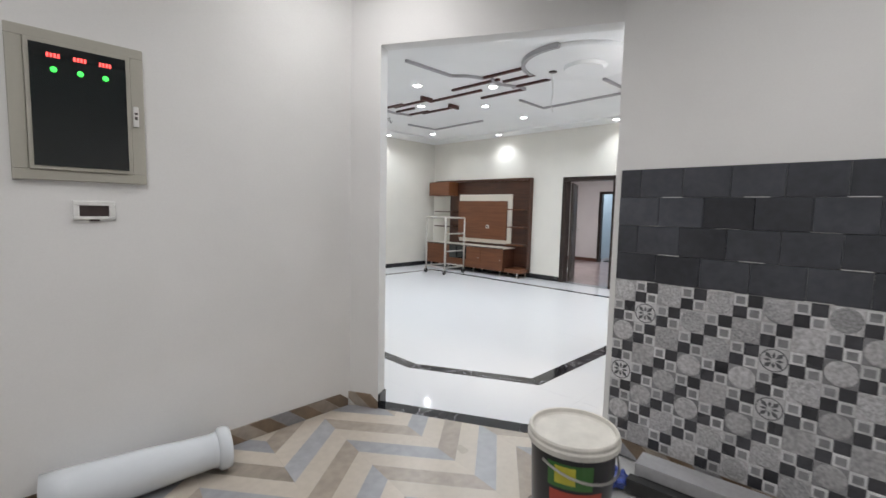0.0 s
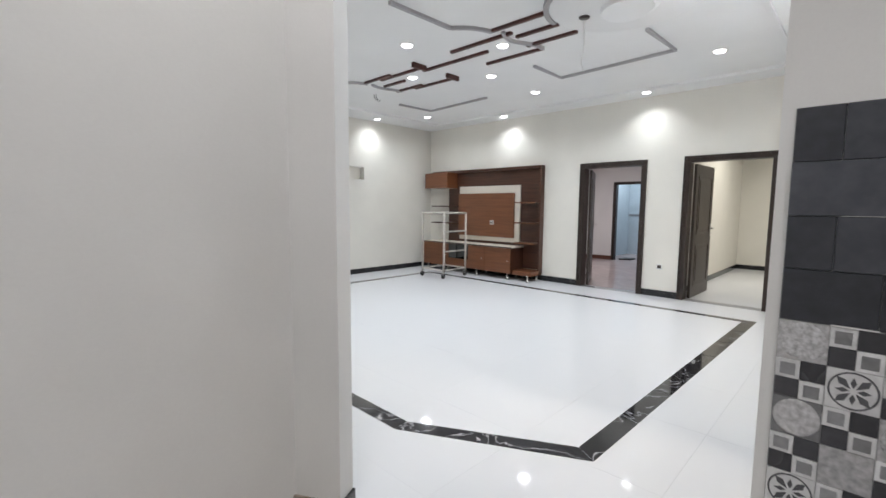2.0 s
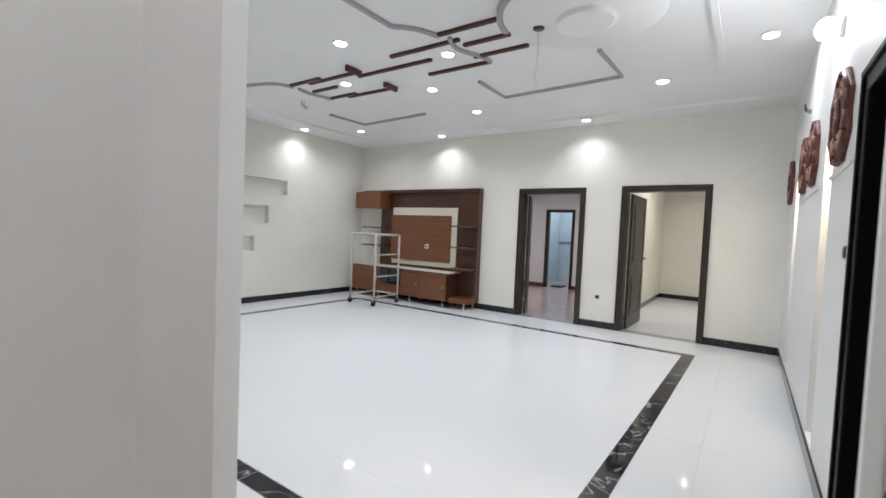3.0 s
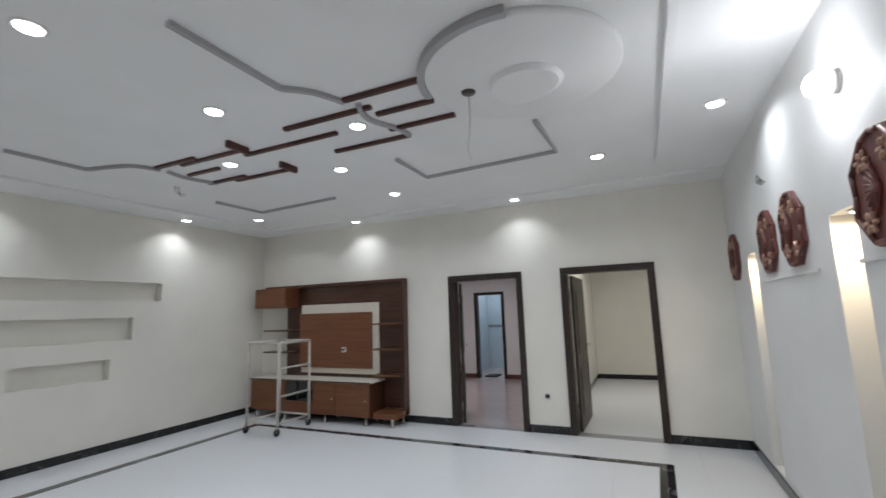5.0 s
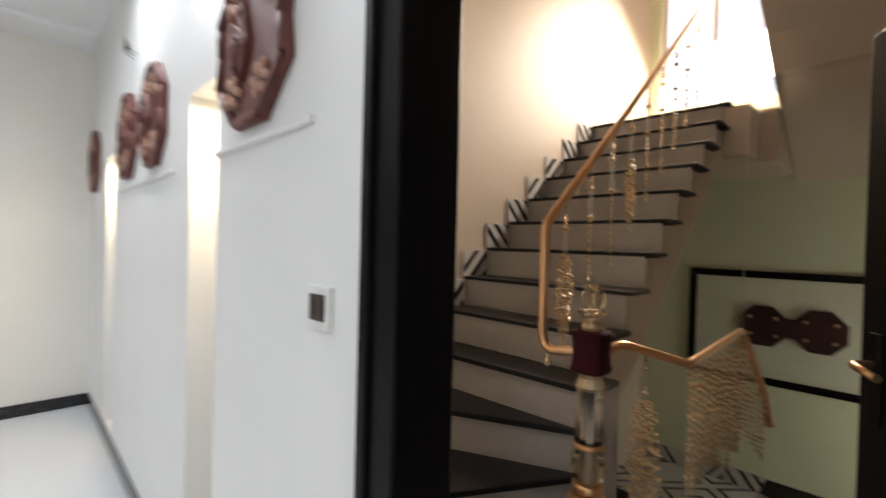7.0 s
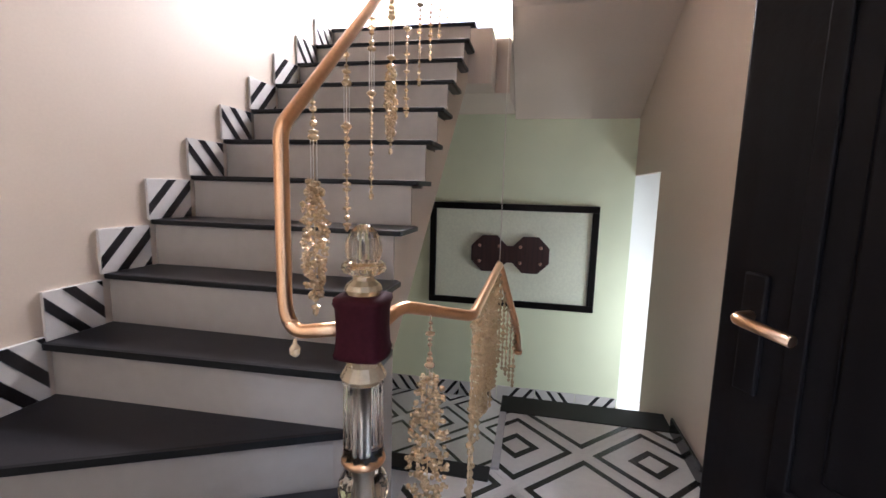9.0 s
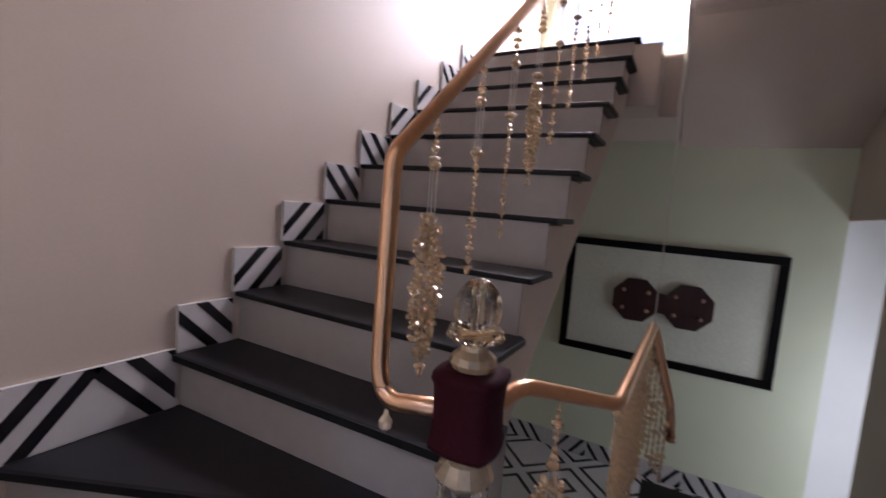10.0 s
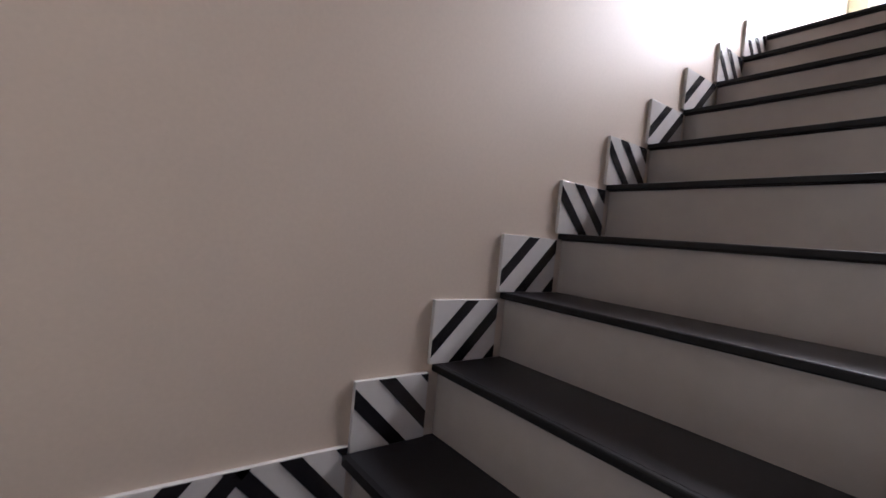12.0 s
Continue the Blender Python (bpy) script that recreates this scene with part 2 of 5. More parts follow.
def lathe(profile, segments=20, flutes=0, depth=0.0):
    """A turned shape about z from (radius, z) pairs; flutes ripple the radius."""
    bm = bmesh.new()
    rings = []
    for r, z in profile:
        ring = []
        for i in range(segments):
            a = 2 * math.pi * i / segments
            rr = r * (1 + depth * math.cos(flutes * a)) if flutes else r
            ring.append(bm.verts.new((rr * math.cos(a), rr * math.sin(a), z)))
        rings.append(ring)
    for a, b in zip(rings, rings[1:]):
        for i in range(segments):
            j = (i + 1) % segments
            bm.faces.new((a[i], a[j], b[j], b[i]))
    bm.faces.new(rings[0][::-1]), bm.faces.new(rings[-1])
    for f in bm.faces:
        f.smooth = True
    return bm


def tube(points, radius, sides=12):
    """A round bar through points, with square-cut ends."""
    bm = bmesh.new()
    pts = [Vector(p) for p in points]
    rings = []
    up = Vector((0.13, 0.31, 0.94)).normalized()
    for i, p in enumerate(pts):
        d = (pts[min(i + 1, len(pts) - 1)] - pts[max(i - 1, 0)]).normalized()
        u = d.cross(up)
        u = (u if u.length > 0.1 else d.cross(Vector((1, 0, 0)))).normalized()
        w = d.cross(u)
        rings.append([bm.verts.new(p + radius * (math.cos(2 * math.pi * k / sides) * u + math.sin(2 * math.pi * k / sides) * w)) for k in range(sides)])
    for a, b in zip(rings, rings[1:]):
        for k in range(sides):
            j = (k + 1) % sides
            bm.faces.new((a[k], a[j], b[j], b[k])).smooth = True
    bm.faces.new(rings[0][::-1]), bm.faces.new(rings[-1])
    bmesh.ops.recalc_face_normals(bm, faces=bm.faces)
    return bm


def rounded(points, r=0.05, n=5):
    """A polyline with its corners rounded."""
    out = [Vector(points[0])]
    for a, b, c in zip(points, points[1:], points[2:]):
        a, b, c = Vector(a), Vector(b), Vector(c)
        p, q = b + (a - b).normalized() * r, b + (c - b).normalized() * r
        for i in range(n + 1):
            t = i / n
            out.append((1 - t) ** 2 * p + 2 * t * (1 - t) * b + t * t * q)
    out.append(Vector(points[-1]))
    return out


def mesh_of(name, bm):
    me = bpy.data.meshes.new(name)
    bm.to_mesh(me)
    bm.free()
    return me


def part(name, bm, material, parent=None, label=""):
    me = mesh_of(name, bm)
    me.materials.append(material)
    ob = new(name, me)
    if parent is not None:
        ob.parent = parent
    if label:
        ob["label"] = label
    return ob


def structure(name, bm, material, label, category):
    return tagged(part(name, bm, material), label, category, kind="structure")


def thing(name, label, category, group="", at=(0, 0, 0)):
    ob = new(name)
    ob.location = at
    ob.empty_display_size = 0.05
    return tagged(ob, label, category, group)


def shift(bm, m):
    bmesh.ops.transform(bm, matrix=m, verts=bm.verts)
    return bm


def wall_bm(length, z0, z1, thick, holes):
    """A wall along local x from 0 to length, face at y=0 and back at y=-thick, with openings (a, b, low, high) cut through."""
    xs = sorted({0, length, *[h[0] for h in holes], *[h[1] for h in holes]})
    zs = sorted({z0, z1, *[h[2] for h in holes], *[h[3] for h in holes]})
    bm = bmesh.new()
    solid = {}
    for i in range(len(xs) - 1):
        for j in range(len(zs) - 1):
            cx, cz = (xs[i] + xs[i + 1]) / 2, (zs[j] + zs[j + 1]) / 2
            solid[i, j] = not any(a < cx < b and lo < cz < hi for a, b, lo, hi in holes)
    def quad(*p):
        bm.faces.new([bm.verts.new(q) for q in p])
    for (i, j), on in solid.items():
        if not on:
            continue
        a, b, lo, hi = xs[i], xs[i + 1], zs[j], zs[j + 1]
        quad((a, 0, lo), (a, 0, hi), (b, 0, hi), (b, 0, lo))
        quad((a, -thick, lo), (b, -thick, lo), (b, -thick, hi), (a, -thick, hi))
        if not solid.get((i - 1, j)):
            quad((a, 0, lo), (a, -thick, lo), (a, -thick, hi), (a, 0, hi))
        if not solid.get((i + 1, j)):
            quad((b, 0, lo), (b, 0, hi), (b, -thick, hi), (b, -thick, lo))
        if not solid.get((i, j - 1)):
            quad((a, 0, lo), (b, 0, lo), (b, -thick, lo), (a, -thick, lo))
        if not solid.get((i, j + 1)):
            quad((a, 0, hi), (a, -thick, hi), (b, -thick, hi), (b, 0, hi))
    bmesh.ops.remove_doubles(bm, verts=bm.verts, dist=1e-5)
    bmesh.ops.recalc_face_normals(bm, faces=bm.faces)
    return bm


def wall(name, start, end, z0, z1, thick, material, label, holes=()):
    """A wall from start to end in plan; its body lies to the right of that way."""
    d = Vector(end) - Vector(start)
    bm = wall_bm(d.length, z0, z1, thick, list(holes))
    shift(bm, pose(start[0], start[1], 0, 0, 0, math.degrees(math.atan2(d.y, d.x))))
    return structure(name, bm, material, label, "wall")


# ---- plan ----
XE, YR, YL = 8.60, 1.237, 8.55          # living room: far wall, wall with the carvings, wall with the niches
OA, OB = Vector((2.25, 2.965)), Vector((3.06, 1.40))   # slanted wall with the opening, kitchen face
KY = 2.93                                # kitchen wall with the meter cabinet
SX, SY, SX0 = 5.572, -3.278, 3.13        # stair hall: flight wall, far wall, wall behind the tiles
SYN = YR - 0.13                          # stair hall side of the wall with the door
SLANT = (OB - OA).normalized()
SLN = Vector((-SLANT.y, SLANT.x))        # from the kitchen into the living room
SLEN = (OB - OA).length


def slant(d, off=0.0):
    p = OA + SLANT * d + SLN * off
    return (p.x, p.y)


# ---- setting: walls ----
D1, D2 = (3.716, 4.83), (2.045, 3.19)
wall("wall_east", (XE, YR), (XE, YL), 0, CEIL, 0.15, CREAM, "cream white painted wall with two doorways", [(D1[0] - YR + 0.06, D1[1] - YR - 0.06, 0, 2.06), (D2[0] - YR + 0.06, D2[1] - YR - 0.06, 0, 2.07)])
NICHES = [(4.35, 6.72, 1.90, 2.15), (4.83, 6.36, 1.375, 1.675), (5.08, 6.10, 0.89, 1.145)]
wall("wall_north", (XE + 0.15, YL), (2.2, YL), 0, CEIL, 0.12, CREAM, "cream white painted wall with three recessed shelf niches", [(XE + 0.15 - b, XE + 0.15 - a, lo, hi) for a, b, lo, hi in NICHES])
wall("wall_north_back", (XE + 0.15, YL + 0.1205), (2.2, YL + 0.1205), 0, CEIL, 0.08, CREAM, "white backing of the niche wall")
SD = (3.20, 4.282)
SLOTS = [(5.29, 5.62, 0.12, 2.06), (7.38, 7.72, 0.12, 2.06)]
wall("wall_south", (3.10, YR), (XE, YR), 0, CEIL, 0.13, WALL, "white painted wall with lit vertical slots", [(SD[0] - 3.10, SD[1] - 3.10, 0, 2.04)] + [(a - 3.10, b - 3.10, lo, hi) for a, b, lo, hi in SLOTS])
structure("wall_slot_backing", bbox(4.9, YR - 0.165, 0.02, XE, YR - 0.1305, CEIL, 0), WARMSLOT, "ivory painted backing of the lit slots", "wall")
wall("wall_opening", slant(0), slant(SLEN), 0, CEIL, -0.11, WALL, "white painted slanted wall with a wide opening", [(0.26, SLEN, 0, 2.50)])
wall("wall_west", (2.36, YL), (2.36, 3.02), 0, CEIL, 0.1, CREAM, "white painted wall beside the opening")
wall("wall_kitchen", (2.27, KY), (-2.6, KY), 0, CEIL, 0.1, WALL, "white painted wall with the meter cabinet")
wall("wall_tiled", (3.09, -1.6), (3.06, 1.40), 0, CEIL, 0.03, WALL, "white painted wall above the kitchen tiles")
wall("wall_kitchen_back", (-2.6, KY), (-2.6, -1.6), 0, CEIL, 0.1, WALL, "plain white painted wall")
wall("wall_kitchen_side", (-2.6, -1.6), (3.08, -1.6), 0, CEIL, 0.1, WALL, "plain white painted wall")

# ---- setting: floors and ceilings ----
structure("floor_base", bbox(-2.7, 1.06, -0.2, 8.68, 8.8, -0.012, 0), GROUT, "grey bedding under the floor tiles", "floor")
structure("floor_base_kitchen", bbox(-2.7, -1.7, -0.2, 3.1, 1.06, -0.012, 0), GROUT, "grey bedding under the kitchen floor", "floor")
structure("ceiling", bbox(-2.7, YR - 0.13, CEIL, 14.4, 8.8, CEIL + 0.2, 0), PLASTER, "white plaster false ceiling", "ceiling")
structure("ceiling_kitchen", bbox(-2.7, -1.7, CEIL, 3.1, YR - 0.13, CEIL + 0.2, 0), PLASTER, "white plaster ceiling", "ceiling")

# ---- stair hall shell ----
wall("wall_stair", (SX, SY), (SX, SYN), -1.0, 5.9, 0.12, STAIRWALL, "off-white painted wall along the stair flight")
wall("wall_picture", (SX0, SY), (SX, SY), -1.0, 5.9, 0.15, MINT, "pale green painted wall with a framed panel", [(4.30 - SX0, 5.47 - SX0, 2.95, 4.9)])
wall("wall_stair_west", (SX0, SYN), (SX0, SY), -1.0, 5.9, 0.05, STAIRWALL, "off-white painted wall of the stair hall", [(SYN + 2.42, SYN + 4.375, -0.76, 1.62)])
wall("wall_stair_door", (SX, SYN), (SX0, SYN), CEIL, 5.9, 0.1, STAIRWALL, "off-white painted wall over the stair door")
structure("ceiling_stair", bbox(SX0 - 0.1, SY - 0.1, 5.9, SX + 0.1, YR, 6.0, 0), PLASTER, "white plaster ceiling over the stairs", "ceiling")
# unseen room added behind the opening, lit to give the bright strip by the lower landing
bm = bmesh.new()
for b in ((1.5, -3.6, -0.8, 3.08, -1.72, -0.765), (1.5, -3.6, 2.0, 3.08, -1.72, 2.1), (1.4, -3.6, -0.8, 1.5, -1.72, 2.1), (1.5, -3.7, -0.8, 3.08, -3.6, 2.1), (1.5, -1.78, -0.765, 3.08, -1.72, 2.0)):
    box(bm, *b)
structure("wall_lower_room", bm, WALL, "unseen white room added to light the strip by the lower landing", "wall")

# ---- rooms behind the far wall ----
XB = XE + 0.15
XF = 12.9
structure("floor_bedroom", bbox(XE + 0.08, 3.43, -0.2, XF + 2.2, 8.5, 0.0, 0), PINKFLOOR, "pinkish grey polished bedroom floor", "floor")
structure("floor_side_room", bbox(XE + 0.08, 0.2, -0.2, XF + 0.6, 3.42, 0.0, 0), MARBLE_W, "white marble floor of the side room", "floor")
wall("wall_partition", (XB, 3.40), (XF + 0.6, 3.40), 0, CEIL, 0.1, CREAM, "cream painted partition wall")
wall("wall_partition_bedroom", (XF + 2.2, 3.401), (XB, 3.401), 0, CEIL, -0.06, WALL, "white painted partition wall")
wall("wall_side_room_end", (XF + 0.5, 0.2), (XF + 0.5, 3.3), 0, CEIL, 0.1, CREAM, "cream painted end wall of the side room")
wall("wall_side_room_side", (XB, 0.9), (XF + 0.5, 0.9), 0, CEIL, 0.1, CREAM, "cream painted side wall")
BD = (5.28, 6.04)
wall("wall_bedroom_end", (XF, 3.46), (XF, 8.5), 0, CEIL, 0.12, WALL, "white painted end wall with a bathroom door", [(BD[0] - 3.46, BD[1] - 3.46, 0.0, 2.05)])
wall("wall_bedroom_side", (XF + 2.2, 8.5), (XB, 8.5), 0, CEIL, 0.1, WALL, "white painted bedroom side wall")
wall("wall_bath_end", (XF + 1.9, 3.46), (XF + 1.9, 8.5), 0, CEIL, 0.1, BATH, "pale blue tiled bathroom wall")
wall("wall_bath_side", (XF + 1.9, 6.35), (XF + 0.12, 6.35), 0, CEIL, 0.1, BATH, "pale blue tiled bathroom side wall")
wall("wall_bath_side", (XF + 0.12, 4.9), (XF + 1.9, 4.9), 0, CEIL, 0.1, BATH, "pale blue tiled bathroom side wall")
for x, y, w, c in ((11.0, 2.2, 36, (1, 0.97, 0.86)), (10.6, 5.6, 42, (1, 0.94, 0.95)), (XF + 1.0, 5.6, 26, (0.80, 0.92, 1.0))):
    disc_lamp(x, y, CEIL - 0.02, w, c, 0.3)

# skirting boards
def skirt(name, a, b, material, label, h=0.10, t=0.014):
    d = Vector(b) - Vector(a)
    bm = bbox(0, 0, 0.0, d.length, t, h, 0.003)
    shift(bm, pose(a[0], a[1], 0.001, 0, 0, math.degrees(math.atan2(d.y, d.x))))
    return structure(name, bm, material, label, "baseboard")


K = "glossy black marble skirting"
for a, b in (((XE, YR + 0.015), (XE, D2[0])), ((XE, D2[1]), (XE, D1[0])), ((XE, D1[1]), (XE, YL))):
    skirt("baseboard", a, b, SKIRT_K, K)
skirt("baseboard", (XE, YL), (2.36, YL), SKIRT_K, K).location = (0, 0, 0)
skirt("baseboard", (4.38, YR), (XE, YR), SKIRT_K, K)
skirt("baseboard", (XF + 0.5, 0.95), (XF + 0.5, 3.3), SKIRT_K, K)
skirt("baseboard", (XF + 0.5, 3.3), (XB + 0.05, 3.3), SKIRT_K, K)
skirt("baseboard", (XF, 3.46), (XF, BD[0]), mat("brown_wood_skirting", (0.11, 0.045, 0.03), 0.4), "brown wooden skirting")
skirt("baseboard", (XF, BD[1]), (XF, 8.4), bpy.data.materials["brown_wood_skirting"], "brown wooden skirting")
skirt("baseboard", slant(0.26, 0.11), slant(0.26, 0.002), SKIRT_K, K).location = (0, 0, 0)


# ---- door frames and doors ----
def door_frame(name, label, origin, turn, w, h, depth, face=0.085, proud=0.02, material=FRAME_D):
    """A lined doorway: local x across the outer width w, y into the wall, z up; a lining with a facing round it."""
    t = tagged(new(name), label, "door frame", kind="structure")
    t.matrix_world = pose(*origin, 0, 0, turn)
    for s, (a, b) in enumerate(((0, face), (w - face, w))):
        part("jamb", bbox(a, -proud, 0.001, b, depth, h - face, 0.006), material, t)
        part("moulding", bbox(a + (0.0 if s == 0 else face - 0.03), -proud - 0.012, 0.001, a + (0.03 if s == 0 else face), -proud + 0.001, h - 0.03, 0.005), material, t)
    part("head", bbox(0, -proud, h - face, w, depth, h, 0.006), material, t)
    part("moulding", bbox(0, -proud - 0.012, h - 0.03, w, -proud + 0.001, h, 0.005), material, t)
    return t


def door_leaf(name, label, hinge, turn, w, h, material, metal, lift=0.0):
    """A panelled leaf: local x from the hinge to the free edge; two raised panels each side, lever handles."""
    t = tagged(new(name), label, "door", kind="structure")
    t.matrix_world = pose(*hinge, 0, 0, turn)
    part("slab", bbox(0, -0.02, 0.008, w, 0.02, h, 0.004), material, t)
    for side in (-1, 1):
        y0, y1 = sorted((side * 0.019, side * 0.028))
        for lo, hi in ((0.18, 0.82), (0.98, h - 0.16)):
            for x0, z0, x1, z1 in ((0.12, lo, w - 0.12, lo + 0.03), (0.12, hi - 0.03, w - 0.12, hi), (0.12, lo, 0.15, hi), (w - 0.15, lo, w - 0.12, hi)):
                part("panel_moulding", bbox(x0, y0, z0, x1, y1, z1, 0.003), material, t)
            part("panel", bbox(0.19, y0, lo + 0.07, w - 0.19, y1 - side * 0.003 if side > 0 else y1, hi - 0.07, 0.006), material, t)
        hd = part("door_handle", bbox(w - 0.085, min(side * 0.02, side * 0.03), 0.93 + lift, w - 0.045, max(side * 0.02, side * 0.03), 1.13 + lift, 0.004), material if lift else metal, t, "metal lever handle")
        lever = tube(rounded([(w - 0.065, side * 0.025, 1.06 + lift), (w - 0.065, side * 0.07, 1.06 + lift), (w - 0.16, side * 0.072, 1.052 + lift)], 0.02), 0.009)
        part("lever", lever, metal, hd)
    for z in (0.25, h / 2, h - 0.25):
        part("hinge", tube([(-0.004, 0.022, z - 0.045), (-0.004, 0.022, z + 0.045)], 0.007, 8), STEEL, t)
    return t


door_frame("door_1", "dark stained wooden door frame in cream wall", (XE, D1[1], 0), -90, D1[1] - D1[0], 2.13, 0.16)
door_frame("door_2", "dark stained wooden door frame in cream wall", (XE, D2[1], 0), -90, D2[1] - D2[0], 2.14, 0.16)
door_leaf("door_1_leaf", "dark brown panelled door standing wide open", (XE + 0.17, D1[1] - 0.11, 0), 21.5, 0.93, 2.03, DOOR_D, STEEL)
door_leaf("door_2_leaf", "dark brown panelled door standing open", (XE + 0.17, D2[1] - 0.11, 0), -1, 0.95, 2.04, DOOR_D, STEEL)
door_frame("door_3", "dark wooden bathroom door frame in white wall", (XF, BD[1], 0), -90, BD[1] - BD[0], 2.05, 0.13, 0.07, 0.02, FRAME_D)
# stair door: wide dark frame, leaf standing open into the hall
door_frame("door_4", "black-brown wooden door frame of the stair door", (4.376, YR, 0), 180, 4.376 - 3.115, 2.13, 0.135, 0.10, 0.02, DOOR_B)
door_leaf("door_4_leaf", "black-brown panelled stair door standing half open", (3.27, SYN + 0.0, 0), math.degrees(math.atan2(0.33 - SYN, 3.69 - 3.27)), 0.885, 2.0, DOOR_B, GOLD, 0.2)
for nm, a, b in (("door_sill", D1, 0), ("door_sill", D2, 0)):
    structure(nm, bbox(XE - 0.01, a[0] + 0.06, -0.01, XE + 0.16, a[1] - 0.06, 0.004, 0.001), TILE_I, "grey stone door sill", "door sill")


# ---- ceiling work in the living room ----
def over(x, y):
    return (2.6 + 0.95 * (x - 2.6), 2.19 + 0.95 * (y - 2.19))


def ribbon(points, width, depth):
    """A flat gypsum rib under the ceiling, following a line in plan."""
    bm = bmesh.new()
    rows = []
    pts = [Vector(p) for p in points]
    for i, p in enumerate(pts):
        d = (pts[min(i + 1, len(pts) - 1)] - pts[max(i - 1, 0)]).normalized()
        nrm = Vector((-d.y, d.x)) * width / 2
        rows.append([bm.verts.new((q.x, q.y, z)) for q in (p + nrm, p - nrm) for z in (CEIL, CEIL - depth)])
    for a, b in zip(rows, rows[1:]):
        for i, j in ((0, 1), (1, 3), (3, 2), (2, 0)):
            bm.faces.new((a[i], a[j], b[j], b[i]))
    for r in (rows[0], rows[-1]):
        bm.faces.new((r[0], r[1], r[3], r[2]))
    bmesh.ops.recalc_face_normals(bm, faces=bm.faces)
    return bm


def curve(points, n=6):
    """A smooth line through points in plan."""
    out = []
    p = [Vector(points[0])] + [Vector(q) for q in points] + [Vector(points[-1])]
    for a, b, c, d in zip(p, p[1:], p[2:], p[3:]):
        for i in range(n):
            t = i / n
            out.append(0.5 * (2 * b + (c - a) * t + (2 * a - 5 * b + 4 * c - d) * t * t + (3 * b - a - 3 * c + d) * t ** 3))
    return out + [Vector(points[-1])]


# ribs painted grey for the shade along the steps in the ceiling
for line in ([(3.96, 4.37), (4.75, 4.36)], [(4.42, 7.33), (5.06, 7.30)], [(6.62, 7.36), (7.38, 7.32), (7.27, 5.88)], [(6.38, 4.39), (7.08, 4.39), (6.97, 2.87), (6.14, 2.9)]):
    structure("ceiling_rib", ribbon([over(*p) for p in line], 0.036, 0.03), STEP_SHADE, "raised line painted grey as the shade of a ceiling step", "ceiling trim")
for line in ([(4.75, 4.36), (4.9, 4.2), (5.12, 4.1)], [(5.06, 7.30), (5.2, 6.83), (5.43, 6.70)], [(5.2, 4.03), (5.45, 4.1), (5.74, 3.98), (5.9, 3.97)], [(5.5, 6.68), (5.72, 6.72), (6.05, 6.62)]):
    structure("ceiling_rib", ribbon(curve([over(*p) for p in line]), 0.036, 0.03), STEP_SHADE, "curved line painted grey as the shade of a ceiling step", "ceiling trim")
structure("ceiling_rib", ribbon([(3.4, 1.93), (7.5, 1.93)], 0.05, 0.03), PLASTER, "long raised gypsum line on the white ceiling", "ceiling trim")
# shallow cornice along three walls
bm = bmesh.new()
box(bm, 2.4, YL - 0.62, CEIL - 0.035, XE, YL, CEIL + 0.01)
box(bm, XE - 0.42, YR, CEIL - 0.034, XE, YL - 0.62, CEIL + 0.01)
structure("ceiling_cornice", bm, PLASTER, "shallow white plaster border along the ceiling", "ceiling trim")


def medallion():
    cx, cy = over(5.34, 2.82)
    t = thing("ceiling_medallion", "round white gypsum ceiling medallion with a crescent recess", "ceiling medallion", at=(cx, cy, CEIL))
    part("disc", lathe([(0.60, -0.045), (0.612, -0.035), (0.612, 0.005)], 64), PLASTER, t)
    ring = bmesh.new()
    r0, n = 0.24, 40
    for k in range(n):
        a, b = 2 * math.pi * k / n, 2 * math.pi * (k + 1) / n
        def rim(u, z, r):
            return ring.verts.new((0.08 + r * math.cos(u), -0.02 + r * math.sin(u), z))
        w0, w1 = 0.012 + 0.06 * max(0, math.cos(a + 0.6)) ** 2, 0.012 + 0.06 * max(0, math.cos(b + 0.6)) ** 2
        ring.faces.new((rim(a, -0.046, r0), rim(b, -0.046, r0), rim(b, -0.085, r0 - w1), rim(a, -0.085, r0 - w0)))
    cap = [ring.verts.new((0.08 + (r0 - 0.012 - 0.06 * max(0, math.cos(u + 0.6)) ** 2) * math.cos(u), -0.02 + (r0 - 0.012 - 0.06 * max(0, math.cos(u + 0.6)) ** 2) * math.sin(u), -0.085)) for u in [2 * math.pi * k / n for k in range(n)]]
    ring.faces.new(cap)
    bmesh.ops.remove_doubles(ring, verts=ring.verts, dist=1e-5)
    bmesh.ops.recalc_face_normals(ring, faces=ring.faces)
    part("inner_disc", ring, PLASTER, t)
    hx, hy = 0.02, 0.36
    part("hook_plate", shift(lathe([(0.045, -0.055), (0.05, -0.044)], 16), pose(hx, hy, 0)), PLASTIC_D, t)
    part("hanging_wire", tube([(hx, hy, -0.08), (hx + 0.01, hy, -0.2), (hx + 0.05, hy + 0.02, -0.3), (hx + 0.03, hy + 0.03, -0.42), (hx + 0.06, hy + 0.02, -0.5)], 0.006, 6), PLASTIC_W, t)
    return t


medallion()
mx, my = over(5.34, 2.82)
# arc on one side only, painted grey for the shade in the groove
structure("ceiling_rib", ribbon([(mx + 0.635 * math.cos(radians(a)), my + 0.635 * math.sin(radians(a))) for a in range(92, 189, 6)], 0.045, 0.05), STEP_SHADE, "arc painted grey as the shade of the groove round the ceiling medallion", "ceiling trim")


